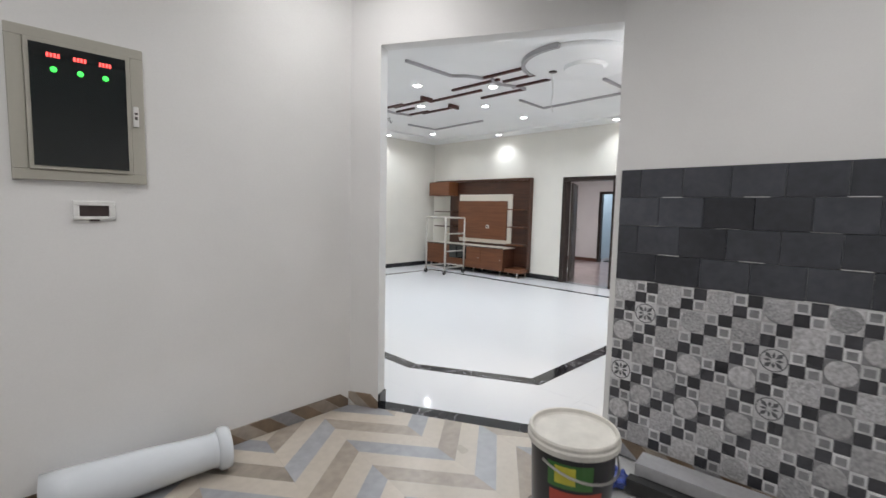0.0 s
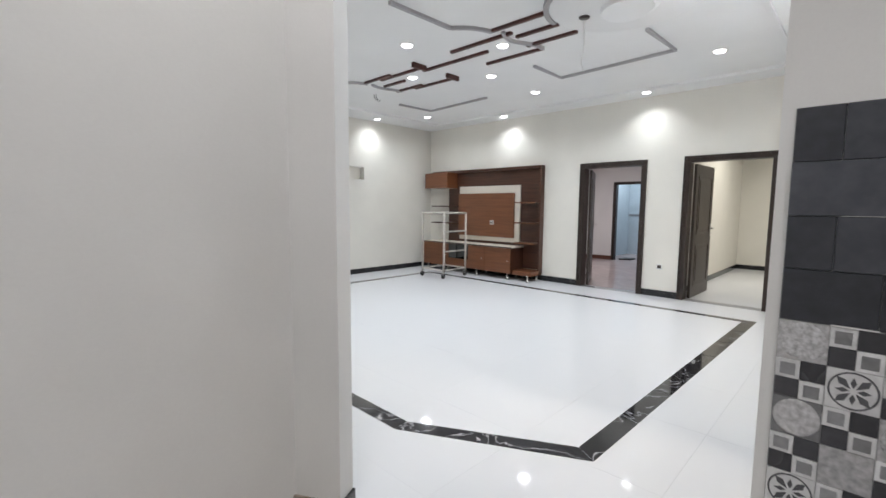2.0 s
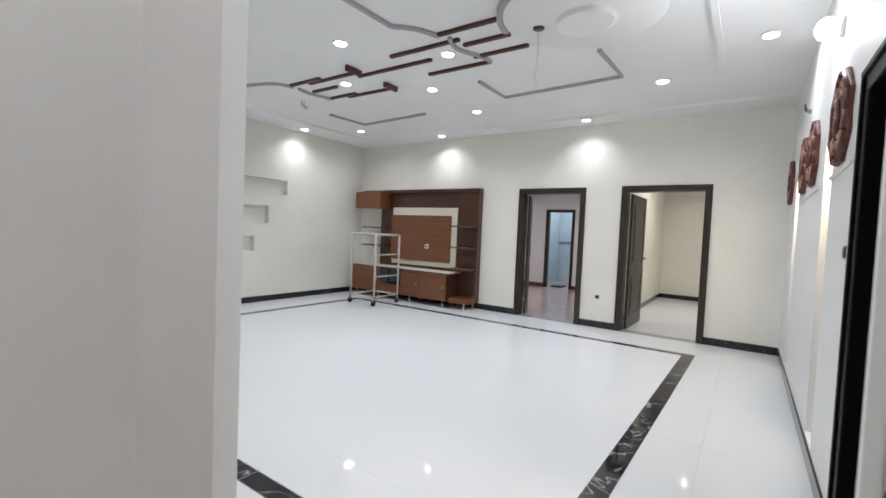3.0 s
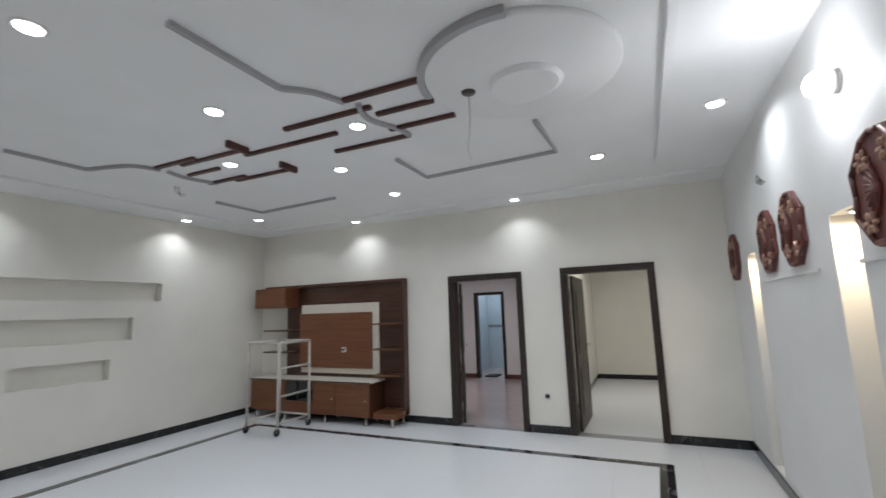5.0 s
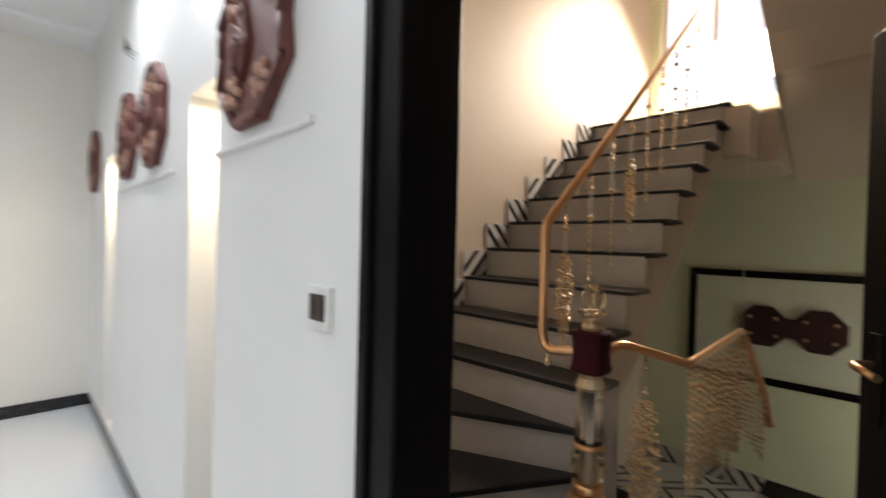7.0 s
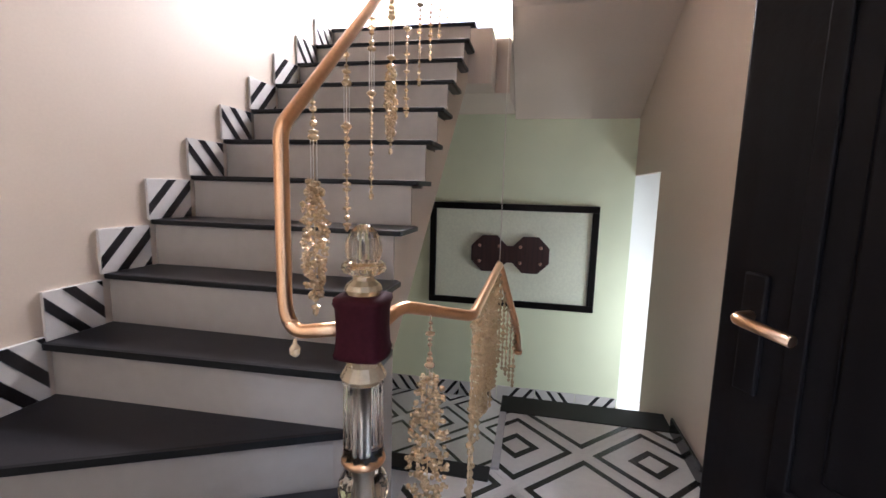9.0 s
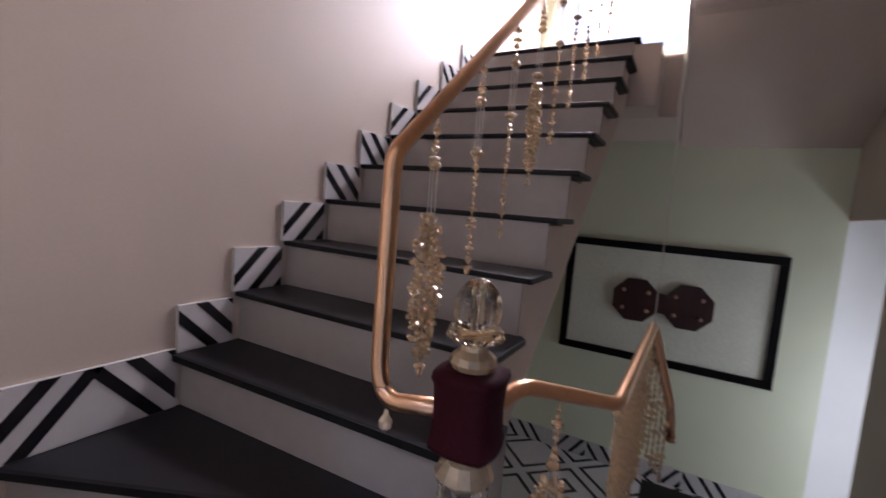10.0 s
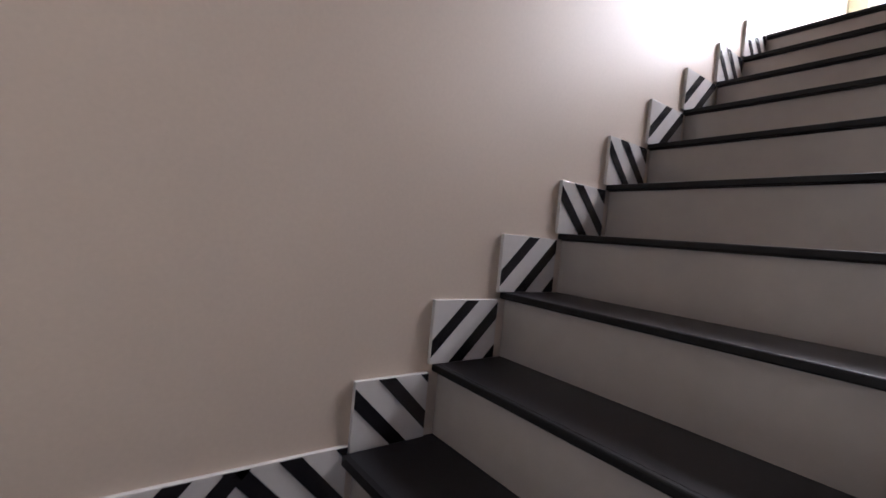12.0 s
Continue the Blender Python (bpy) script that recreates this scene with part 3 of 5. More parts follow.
def beam(x, y0, y1, hook=0):
    t = thing("ceiling_beam", "dark red-brown wooden strip fixed under the white ceiling", "ceiling beam", "wooden strips on the ceiling", (x, (y0 + y1) / 2, CEIL))
    h = (y1 - y0) / 2
    part("strip", bbox(-0.021, -h, -0.028, 0.021, h, 0.002, 0.003), BROWN, t)
    if hook:
        part("end_block", bbox(-0.20, -h - 0.02, -0.06, 0.021, -h + 0.02, 0.002, 0.003), BROWN, t)
    return t


for x, y0, y1, hook in ((5.10, 3.42, 4.09, 0), (5.41, 3.5, 4.0, 0), (5.71, 3.45, 4.06, 0), (5.28, 3.97, 4.84, 0), (5.55, 4.5, 5.05, 0), (5.55, 5.06, 5.6, 0), (5.90, 3.97, 4.79, 0), (5.37, 6.09, 6.68, 0), (5.44, 5.47, 6.38, 1), (5.69, 6.14, 6.62, 0), (6.01, 6.12, 6.7, 0), (6.08, 5.47, 6.34, 1)):
    a, b = over(x, y0), over(x, y1)
    beam(a[0], a[1], b[1], hook)


def downlight(x, y, z=CEIL, watts=9.5, colour=(0.92, 0.975, 1.0), spread=150):
    t = thing("downlight", "round white recessed ceiling downlight, switched on", "downlight", "ceiling downlights", (x, y, z))
    part("trim_ring", lathe([(0.058, -0.004), (0.07, -0.012), (0.08, -0.006), (0.082, 0.0)], 24), PLASTIC_W, t)
    part("diffuser", lathe([(0.056, -0.016), (0.058, -0.006)], 24), LAMPGLOW, t)
    disc_lamp(x, y, z - 0.02, watts, colour, 0.13, spread)
    return t


for x, y, z in ((3.61, 4.92, 0), (4.68, 4.93, 0), (5.53, 5.78, 0), (5.39, 4.17, 0), (6.19, 4.95, 0), (7.30, 4.96, 0), (7.51, 7.53, 0), (6.85, 8.28, 1), (8.30, 6.28, 1), (8.27, 3.67, 1), (7.14, 2.50, 0), (6.35, 1.57, 0), (3.81, 7.40, 0), (4.63, 8.28, 1), (3.50, 2.50, 0)):
    downlight(x, y, CEIL - 0.036 * z, 5.0 if z else 14.0 if x == 3.50 else 9.5, spread=125 if z else 150)
# kitchen: the last three are unseen, added to brighten the room
for x, y in ((1.92, 2.28), (0.2, 1.6), (-0.9, 0.3), (1.9, 0.2)):
    downlight(x, y, CEIL, 9.0 if y > 2 else 13.2, (1.0, 0.98, 0.95))


# ---- carvings, lit slots and fittings on the south wall ----
def carving(x, z, w=0.42, h=0.50):
    """An elongated octagonal carved plaque with a fan in the middle and gilded corner pieces."""
    t = thing("wall_carving", "dark red-brown carved wooden plaque with gilded corner flowers", "wall carving", "carved plaques on the white wall", (x, YR, z))
    a, b = w / 2, h / 2
    outline = [(-0.40 * a, -b), (0.40 * a, -b), (a, -0.45 * b), (0.93 * a, 0), (a, 0.45 * b), (0.40 * a, b), (0, 1.08 * b), (-0.40 * a, b), (-a, 0.45 * b), (-0.93 * a, 0), (-a, -0.45 * b)]
    back = shift(prism(outline, 0, 0.022), pose(0, 0, 0, -90, 180, 0))
    bevelled(back, 0.005)
    part("plaque", back, MASKWOOD, t)
    for i in range(len(outline)):
        p, q = outline[i], outline[(i + 1) % len(outline)]
        part("rim", tube([(-p[0] * 0.93, 0.026, p[1] * 0.93), (-q[0] * 0.93, 0.026, q[1] * 0.93)], 0.013, 8), MASKWOOD, t)
    for k in range(-4, 5):
        u = k * 0.28
        blade = bmesh.new()
        bmesh.ops.create_icosphere(blade, subdivisions=1, radius=1)
        shift(blade, pose(0.32 * a * math.cos(u) - 0.1 * a, 0.03, 0.24 * b * math.sin(u), 0, -math.degrees(u), 0) @ Matrix.Diagonal((0.34 * a, 0.014, 0.035 * b, 1)))
        part("fan_blade", blade, MASKWOOD, t)
    for sx, sz in ((-1, -1), (1, -1), (-1, 1), (1, 1)):
        fl = bmesh.new()
        for k in range(6):
            u = k * math.pi / 3
            g = bmesh.new()
            bmesh.ops.create_icosphere(g, subdivisions=1, radius=1)
            shift(g, pose(sx * 0.42 * a + 0.034 * math.cos(u) * w / 0.42, 0.03, sz * 0.56 * b + 0.034 * math.sin(u) * h / 0.5, 0, -math.degrees(u), 0) @ Matrix.Diagonal((0.027, 0.014, 0.014, 1)))
            me = mesh_of("petal", g)
            fl.from_mesh(me)
            bpy.data.meshes.remove(me)
        part("flower", fl, MASKGOLD, t, "pale gilded carved flower")
    return t


for x, z in ((4.97, 2.07), (6.2, 2.08), (6.86, 2.08), (8.27, 2.09)):
    carving(x, z, 0.50 if x < 5 else 0.46, 0.49)
for x0, x1 in ((4.62, 5.30), (5.85, 7.2)):
    structure("trim", bbox(x0, YR - 0.001, 1.775, x1, YR + 0.014, 1.795, 0.003), WALL, "thin white ledge under the carvings", "wall trim")
for x0, x1, lo, hi in SLOTS:
    d = bpy.data.lights.new("slot_light", "AREA")
    d.shape, d.size, d.energy, d.color = "DISK", 0.08, 7, (1.0, 0.80, 0.50)
    new("slot_light", d).matrix_world = look(((x0 + x1) / 2, YR - 0.07, hi - 0.035), ((x0 + x1) / 2, YR - 0.075, 0))
    t = thing("slot_spotlight", "small round spotlight glowing warm at the top of a wall slot", "spotlight", "slot spotlights", ((x0 + x1) / 2, YR - 0.07, hi))
    part("ring", lathe([(0.035, -0.012), (0.045, -0.006), (0.045, 0)], 16), PLASTIC_W, t)
    part("lens", lathe([(0.032, -0.016), (0.034, -0.008)], 16), WARMGLOW, t)


def socket(x, y, z, turn, w=0.09, h=0.09, label="white wall switch plate with a dark rocker module"):
    t = thing("wall_switch", label, "switch", at=(x, y, z))
    t.rotation_euler = (0, 0, radians(turn))
    part("plate", bbox(-w / 2, -0.012, -h / 2, w / 2, 0.0, h / 2, 0.004), PLASTIC_W, t)
    part("module", bbox(-w * 0.32, -0.016, -h * 0.3, w * 0.32, -0.011, h * 0.3, 0.002), PLASTIC_D, t)
    for k in (-1, 1):
        part("rocker", bbox(k * w * 0.15 - w * 0.11, -0.019, -h * 0.2, k * w * 0.15 + w * 0.11, -0.015, h * 0.2, 0.002), PLASTIC_D, t)
    return t


socket(4.565, YR, 1.35, 180, 0.10, 0.10)
socket(XE, 3.46, 0.47, -90, 0.085, 0.085, "grey floor-level power socket in cream wall")

# bright wall lamp above the first carving, and bare wires for further ones
lamp = thing("wall_lamp", "round white wall lamp shining brightly", "wall lamp", at=(5.25, YR, 2.67))
part("base", shift(lathe([(0.06, 0), (0.06, 0.02), (0.045, 0.03)], 24), pose(0, 0, 0, -90)), PLASTIC_W, lamp)
part("bulb", shift(lathe([(0.03, 0.03), (0.06, 0.05), (0.07, 0.085), (0.05, 0.12), (0.015, 0.135)], 20), pose(0, 0, 0, -90)), LAMPGLOW, lamp)
d = bpy.data.lights.new("wall_lamp_light", "POINT")
d.energy, d.shadow_soft_size, d.color = 16, 0.07, (0.95, 0.98, 1.0)
new("wall_lamp_light", d).location = (5.25, YR + 0.17, 2.67)
for x in (6.75,):
    wire = thing("bare_wires", "bare dark electric wires sticking out of the white wall", "wires", at=(x, YR, 2.55))
    for k in range(3):
        part("wire", tube([(0.05 * k, 0, 0), (0.05 * k - 0.02, 0.04, 0.02), (0.05 * k - 0.08, 0.05, -0.02 + 0.03 * k), (0.05 * k - 0.12, 0.05, 0.03 * k)], 0.004, 6), PLASTIC_D, wire)


# ---- stairs ----
RISE = 0.185
NOSE = {8: -0.115, 7: -0.33, 6: -0.555, 5: -0.78, 4: -1.01, 3: -1.245, 2: -1.5, 1: -1.74, 0: -1.98}
PV = (4.55, 0.03)
stairs = tagged(new("staircase"), "granite and pale marble staircase with winders at its foot", "staircase", kind="structure")
OPEN = 4.55


def zk(k):
    return (14 - k) * RISE


# straight flight: a sloping slab, then risers, treads and edges
bm = bmesh.new()
prof = [(-0.02, zk(9) - 0.04)]
for k in range(8, 0, -1):
    prof += [(NOSE[k] - 0.032, zk(k + 1) - 0.032), (NOSE[k] - 0.032, zk(k) - 0.032)]
prof += [(NOSE[0] - 0.03, zk(1) - 0.032), (NOSE[0] - 0.03, 2.2), (-0.16, 0.62), (-0.02, 0.62)]
sides = [[bm.verts.new((x, y, z)) for y, z in prof] for x in (OPEN, SX - 0.002)]
bm.faces.new(sides[0]), bm.faces.new(sides[1][::-1])
for i in range(len(prof)):
    j = (i + 1) % len(prof)
    bm.faces.new((sides[0][i], sides[1][i], sides[1][j], sides[0][j]))
bmesh.ops.recalc_face_normals(bm, faces=bm.faces)
part("flight_slab", bm, STAIRWALL, stairs)
for k in range(8, -1, -1):
    y, z = NOSE[k], zk(k)
    back = NOSE[k - 1] - 0.03 if k > 0 else y - 0.3
    part("riser", bbox(OPEN - 0.012, y - 0.031, z - RISE, SX - 0.003, y - 0.018, z - 0.02, 0.001), RISER, stairs)
    part("tread", bbox(OPEN - 0.03, back, z - 0.02, SX - 0.003, y - 0.012, z, 0.002), GRANITE, stairs)
    part("nosing", bbox(OPEN - 0.045, y - 0.0125, z - 0.018, SX - 0.003, y + 0.004, z + 0.001, 0.004), GRANITE_K, stairs, "black polished tread edge")
    part("nosing", bbox(OPEN - 0.046, back + 0.02, z - 0.0205, OPEN - 0.029, y - 0.011, z + 0.0005, 0.004), GRANITE_K, stairs, "black polished tread edge")


def winder(k, outline, lo=0.0):
    """A wedge step: first and last outline points give its front edge."""
    z = zk(k)
    part("step_body", prism(outline, lo, z - 0.02), RISER, stairs)
    a, b = Vector(outline[0]), Vector(outline[1])
    out = Vector(((b - a).y, -(b - a).x)).normalized()
    c = Vector(outline[2])
    if (c - a).dot(out) > 0:
        out = -out
    front = [tuple(a + out * 0.02), tuple(b + out * 0.02)]
    part("tread", prism(front + list(outline[2:]), z - 0.02, z), GRANITE, stairs)
    e = out * 0.034
    part("nosing", prism([front[0], front[1], tuple(b + e), tuple(a + e)], z - 0.021, z + 0.001), GRANITE_K, stairs, "black polished tread edge")


winder(9, [(4.47, 0.045), (SX - 0.003, 0.085), (SX - 0.003, NOSE[8] - 0.03), (4.47, NOSE[8] - 0.03)])
winder(10, [PV, (SX - 0.003, 0.525), (SX - 0.003, 0.085), (4.6, 0.05)])
winder(11, [PV, (5.17, SYN - 0.002), (SX - 0.003, SYN - 0.002), (SX - 0.003, 0.525)])
winder(12, [PV, (4.50, SYN - 0.002), (5.17, SYN - 0.002)])
arc = [(PV[0] + 0.52 * math.cos(radians(a)), PV[1] + 0.52 * math.sin(radians(a))) for a in range(170, 91, -8)]
winder(13, [PV] + arc)

# striped skirting tiles up the flight wall
def stripes(t, w, h, marks):
    """Black diagonal bands on a white tile: local x along the wall, z up, y out of the wall."""
    part("tile", bbox(0, 0, 0, w, 0.012, h, 0.002), STRIPE_W, t)
    for x0, x1, lean in marks:
        pts = [(x0, 0), (x1, 0), (x1 + lean, h), (x0 + lean, h)]
        clipped = clip(pts, [(0.002, 0.002), (w - 0.002, 0.002), (w - 0.002, h - 0.002), (0.002, h - 0.002)])
        if len(clipped) > 2:
            part("stripe", shift(prism(clipped, -0.0135, -0.004), pose(0, 0, 0, 90)), STRIPE_K, t)


def clip(poly, window):
    """A plan outline cut to a convex window that runs anticlockwise."""
    out = list(poly)
    for (ax, ay), (bx, by) in zip(window, window[1:] + window[:1]):
        src, out = out, []
        for i, p in enumerate(src):
            q = src[i - 1]
            sp = (bx - ax) * (p[1] - ay) - (by - ay) * (p[0] - ax)
            sq = (bx - ax) * (q[1] - ay) - (by - ay) * (q[0] - ax)
            if (sp >= 0) != (sq >= 0):
                u = sq / (sq - sp)
                out.append((q[0] + u * (p[0] - q[0]), q[1] + u * (p[1] - q[1])))
            if sp >= 0:
                out.append(p)
        if not out:
            return []
    return out


UP = {9: 1, 8: -1, 7: -1, 6: 1, 5: 1, 4: -1, 3: -1, 2: 1, 1: 1}
for k in range(9, 0, -1):
    y0 = 0.085 if k == 9 else NOSE[k]
    w = y0 - NOSE[k - 1] + 0.002
    t = tagged(new("baseboard"), "white skirting tile with black diagonal stripes", "baseboard", kind="structure")
    t.matrix_world = pose(SX, y0 + 0.017, zk(k) + 0.001, 0, 0, -90)
    h = 0.165
    if UP[k] < 0:
        marks = [(-0.06, -0.016, 0.165), (0.058, 0.103, 0.165), (0.177, 0.222, 0.165)]
    else:
        marks = [(0.105, 0.151, -0.165), (0.222, 0.268, -0.165), (0.34, 0.386, -0.165)]
    t.scale = (1, -1, 1)
    stripes(t, w, h, marks)
for k, ya, yb, marks in ((10, 0.572, 0.102, [(-0.18, -0.14, 0.18), (-0.068, -0.02, 0.18), (0.035, 0.082, 0.18), (0.385, 0.432, -0.18), (0.491, 0.54, -0.18), (0.615, 0.66, -0.18)]),):
    t = tagged(new("baseboard"), "long white skirting tile with a black zigzag stripe", "baseboard", kind="structure")
    t.matrix_world = pose(SX, ya, zk(k) + 0.001, 0, 0, -90)
    t.scale = (1, -1, 1)
    stripes(t, ya - yb - 0.003, 0.204, marks)
t = tagged(new("baseboard"), "white skirting tile with black diagonal stripes", "baseboard", kind="structure")
t.matrix_world = pose(SX, SYN - 0.004, zk(11) + 0.001, 0, 0, -90)
t.scale = (1, -1, 1)
stripes(t, SYN - 0.6, 0.165, [(0.05, 0.1, 0.165), (0.2, 0.25, 0.165), (0.4, 0.45, -0.165)])

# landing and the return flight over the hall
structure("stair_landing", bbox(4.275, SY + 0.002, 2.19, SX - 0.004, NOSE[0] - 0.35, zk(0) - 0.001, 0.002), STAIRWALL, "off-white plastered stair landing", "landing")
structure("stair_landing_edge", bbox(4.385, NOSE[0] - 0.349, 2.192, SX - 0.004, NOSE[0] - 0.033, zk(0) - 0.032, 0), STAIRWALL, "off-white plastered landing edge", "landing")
bm = bmesh.new()
prof = [(SY + 0.003, 2.14), (0.9, 4.35), (0.9, 4.75), (-2.05, 2.75), (SY + 0.003, 2.59)]
sides = [[bm.verts.new((x, y, z)) for y, z in prof] for x in (SX0 + 0.003, 4.27)]
bm.faces.new(sides[0]), bm.faces.new(sides[1][::-1])
for i in range(5):
    bm.faces.new((sides[0][i], sides[1][i], sides[1][(i + 1) % 5], sides[0][(i + 1) % 5]))
bmesh.ops.recalc_face_normals(bm, faces=bm.faces)
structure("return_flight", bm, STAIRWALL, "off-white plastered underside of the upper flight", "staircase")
w = tagged(new("window_1"), "bright daylit window over the stair landing", "window", kind="structure")
for x0, x1, z0, z1 in ((4.30, 4.35, 2.95, 4.9), (5.42, 5.47, 2.95, 4.9), (4.35, 5.42, 2.95, 3.0), (4.35, 5.42, 4.85, 4.9), (4.94, 4.98, 3.0, 4.85)):
    part("window_frame", bbox(x0, SY - 0.09, z0, x1, SY - 0.04, z1, 0.004), PLASTIC_W, w)
for x0, x1 in ((4.35, 4.94), (4.98, 5.42)):
    g = part("pane", bbox(x0, SY - 0.07, 3.0, x1, SY - 0.062, 4.85, 0), GLASS, w)
    g.visible_shadow = False


# ---- newel, handrails and bead balusters ----
def faceted(bm):
    for f in bm.faces:
        f.smooth = False
    return bm


GEM = [(math.cos(1.2566 * i + 0.6283 * k) * 0.894, math.sin(1.2566 * i + 0.6283 * k) * 0.894, 0.447 * (1 - 2 * k)) for k in (0, 1) for i in range(5)] + [(0, 0, 1), (0, 0, -1)]
GEM_FACES = [f for i in range(5) for f in ((10, i, (i + 1) % 5), (i, i + 5, (i + 1) % 5), ((i + 1) % 5, i + 5, (i + 1) % 5 + 5), (11, (i + 1) % 5 + 5, i + 5))]
rng = random.Random(3)


gm = bmesh.new()
gv = [gm.verts.new(p) for p in GEM]
for f in GEM_FACES:
    gm.faces.new([gv[i] for i in f])
bmesh.ops.recalc_face_normals(gm, faces=gm.faces)
GEM_MESH = mesh_of("bead", gm)
GEM_MESH.materials.append(CRYSTAL)


def gem(t, x, y, z, r, h):
    """A faceted bead of radius r and half height h."""
    ob = new("bead", GEM_MESH)
    ob.parent = t
    ob.matrix_local = pose(x, y, z, 0, 0, rng.uniform(0, 360)) @ Matrix.Diagonal((r, r, h, 1))


def strand(x, y, z1, length, cluster=0.0, wired=True, start=0.46, label="champagne acrylic bead baluster hanging under the gold handrail"):
    """A bead baluster hung from the rail at z1: beads, a wired stretch, a disc and beads or a swelling cluster below."""
    t = thing("bead_baluster", label, "baluster", "bead balusters of the stair rail", (x, y, z1))
    if not wired:
        prof, d = [(0.003, -length - 0.012), (0.010, -length)], length - rng.uniform(0.014, 0.03)
        while d > 0.02:
            r, h = rng.choice((0.006, 0.008, 0.009, 0.013)), rng.uniform(0.009, 0.018)
            prof += [(0.003, -d - h), (r, -d - 0.3 * h), (r, -d + 0.3 * h), (0.003, -d + h)]
            d -= 2 * h + 0.002
        part("bead_string", faceted(lathe(prof + [(0.0026, 0)], 8)), CRYSTAL, t)
        return t
    part("wire", tube([(0, 0, 0), (0, 0, -length + 0.01)], 0.0022, 6), CRYSTAL, t)
    d = 0.03
    while d < length:
        u = d / length
        if 0.22 < u < min(0.42, start):
            d += 0.01
            continue
        if cluster and start < u < 0.93:
            swell = cluster * (0.4 + 0.6 * math.sin((u - start) / (0.93 - start) * math.pi) ** 0.7)
            for k in range(12):
                a, q = rng.uniform(0, 6.28), swell * rng.uniform(0.45, 1.0)
                r = rng.uniform(0.006, 0.011)
                gem(t, q * math.cos(a), q * math.sin(a), -d + rng.uniform(-0.008, 0.008), r, r * rng.uniform(0.7, 1.1))
            d += 0.016
        else:
            r = rng.choice((0.007, 0.008, 0.011, 0.016))
            h = r * (0.5 if r > 0.012 else 0.95)
            gem(t, 0, 0, -d, r, h)
            d += 2 * h + rng.choice((0.001, 0.002, 0.012))
    gem(t, 0, 0, -length, 0.010, 0.016)
    for k in range(4):
        a = 1.57 * k + 0.4
        part("wire", tube([(0.008 * math.cos(a), 0.008 * math.sin(a), -0.21 * length), (0.008 * math.cos(a), 0.008 * math.sin(a), -0.43 * length)], 0.0013, 5), STEEL, t)
    part("disc", shift(lathe([(0.004, -0.012), (0.017, -0.004), (0.019, 0), (0.017, 0.004), (0.004, 0.012)], 14), pose(0, 0, -0.435 * length)), CRYSTAL, t)
    part("disc", shift(lathe([(0.004, -0.012), (0.015, -0.004), (0.016, 0), (0.015, 0.004), (0.004, 0.012)], 14), pose(0, 0, -0.2 * length)), CRYSTAL, t)
    return t


RX = 4.628
RT = Vector((4.632, 0.220, 1.583))


def rail_z(y):
    return RT.z + 0.85 * (RT.y - y)


newel = thing("newel_post", "fluted clear acrylic newel post with a burgundy block and crystal finial", "newel post", at=(4.432, 0.20, RISE))
part("base_ring", lathe([(0.085, 0), (0.088, 0.02), (0.068, 0.035), (0.072, 0.05), (0.056, 0.07)], 28), GOLD, newel)
part("lower_stem", lathe([(0.050, 0.07), (0.056, 0.09), (0.060, 0.13), (0.052, 0.19), (0.044, 0.24), (0.050, 0.27)], 36, 12, 0.05), CLEAR, newel)
for z, r in ((0.27, 0.066), (0.315, 0.072), (0.36, 0.068), (0.405, 0.058)):
    part("gold_ring", lathe([(r - 0.016, z), (r - 0.004, z + 0.006), (r, z + 0.02), (r - 0.004, z + 0.035), (r - 0.016, z + 0.042)], 28), GOLD, newel)
part("cut_bulb", faceted(lathe([(0.040, 0.447), (0.058, 0.465), (0.066, 0.495), (0.062, 0.525), (0.046, 0.552), (0.052, 0.572)], 16)), AMBER, newel)
part("collar", lathe([(0.052, 0.572), (0.057, 0.58), (0.052, 0.592)], 28), GOLD, newel)
part("column", lathe([(0.050, 0.592), (0.047, 0.60), (0.045, 0.78), (0.050, 0.79)], 60, 12, 0.09), CLEAR, newel)
part("core", lathe([(0.018, 0.27), (0.018, 0.84)], 12), STEEL, newel)
part("collar", faceted(lathe([(0.050, 0.79), (0.058, 0.803), (0.052, 0.815), (0.042, 0.832), (0.052, 0.855)], 14)), CRYSTAL, newel)
blk = bmesh.new()
prof = [(0.052, 0.852), (0.063, 0.857), (0.065, 0.868), (0.0605, 0.882), (0.058, 0.93), (0.0605, 0.978), (0.066, 0.992), (0.064, 1.004), (0.045, 1.01)]
rings = []
for r, z in prof:
    ring = []
    for i in range(24):
        a = 2 * math.pi * i / 24 + 0.5
        k = 1 / max(abs(math.cos(a)), abs(math.sin(a))) ** 0.55
        ring.append(blk.verts.new((r * k * math.cos(a), r * k * math.sin(a), z)))
    rings.append(ring)
for a, b in zip(rings, rings[1:]):
    for i in range(24):
        blk.faces.new((a[i], a[(i + 1) % 24], b[(i + 1) % 24], b[i])).smooth = True
blk.faces.new(rings[0][::-1]), blk.faces.new(rings[-1])
part("block", blk, VELVET, newel, "burgundy velvet block")
part("finial_neck", faceted(lathe([(0.040, 1.01), (0.046, 1.022), (0.041, 1.034), (0.026, 1.045), (0.025, 1.052), (0.038, 1.060)], 14)), CRYSTAL, newel)
part("finial_leaf_ring", faceted(lathe([(0.034, 1.058), (0.047, 1.066), (0.052, 1.076), (0.048, 1.083), (0.040, 1.088)], 32, 8, 0.12)), AMBER, newel)
part("finial", faceted(lathe([(0.028, 1.087), (0.037, 1.096), (0.041, 1.112), (0.040, 1.130), (0.036, 1.147), (0.028, 1.162), (0.018, 1.173), (0.006, 1.178)], 28, 14, 0.08)), AMBER, newel, "faceted clear crystal finial")

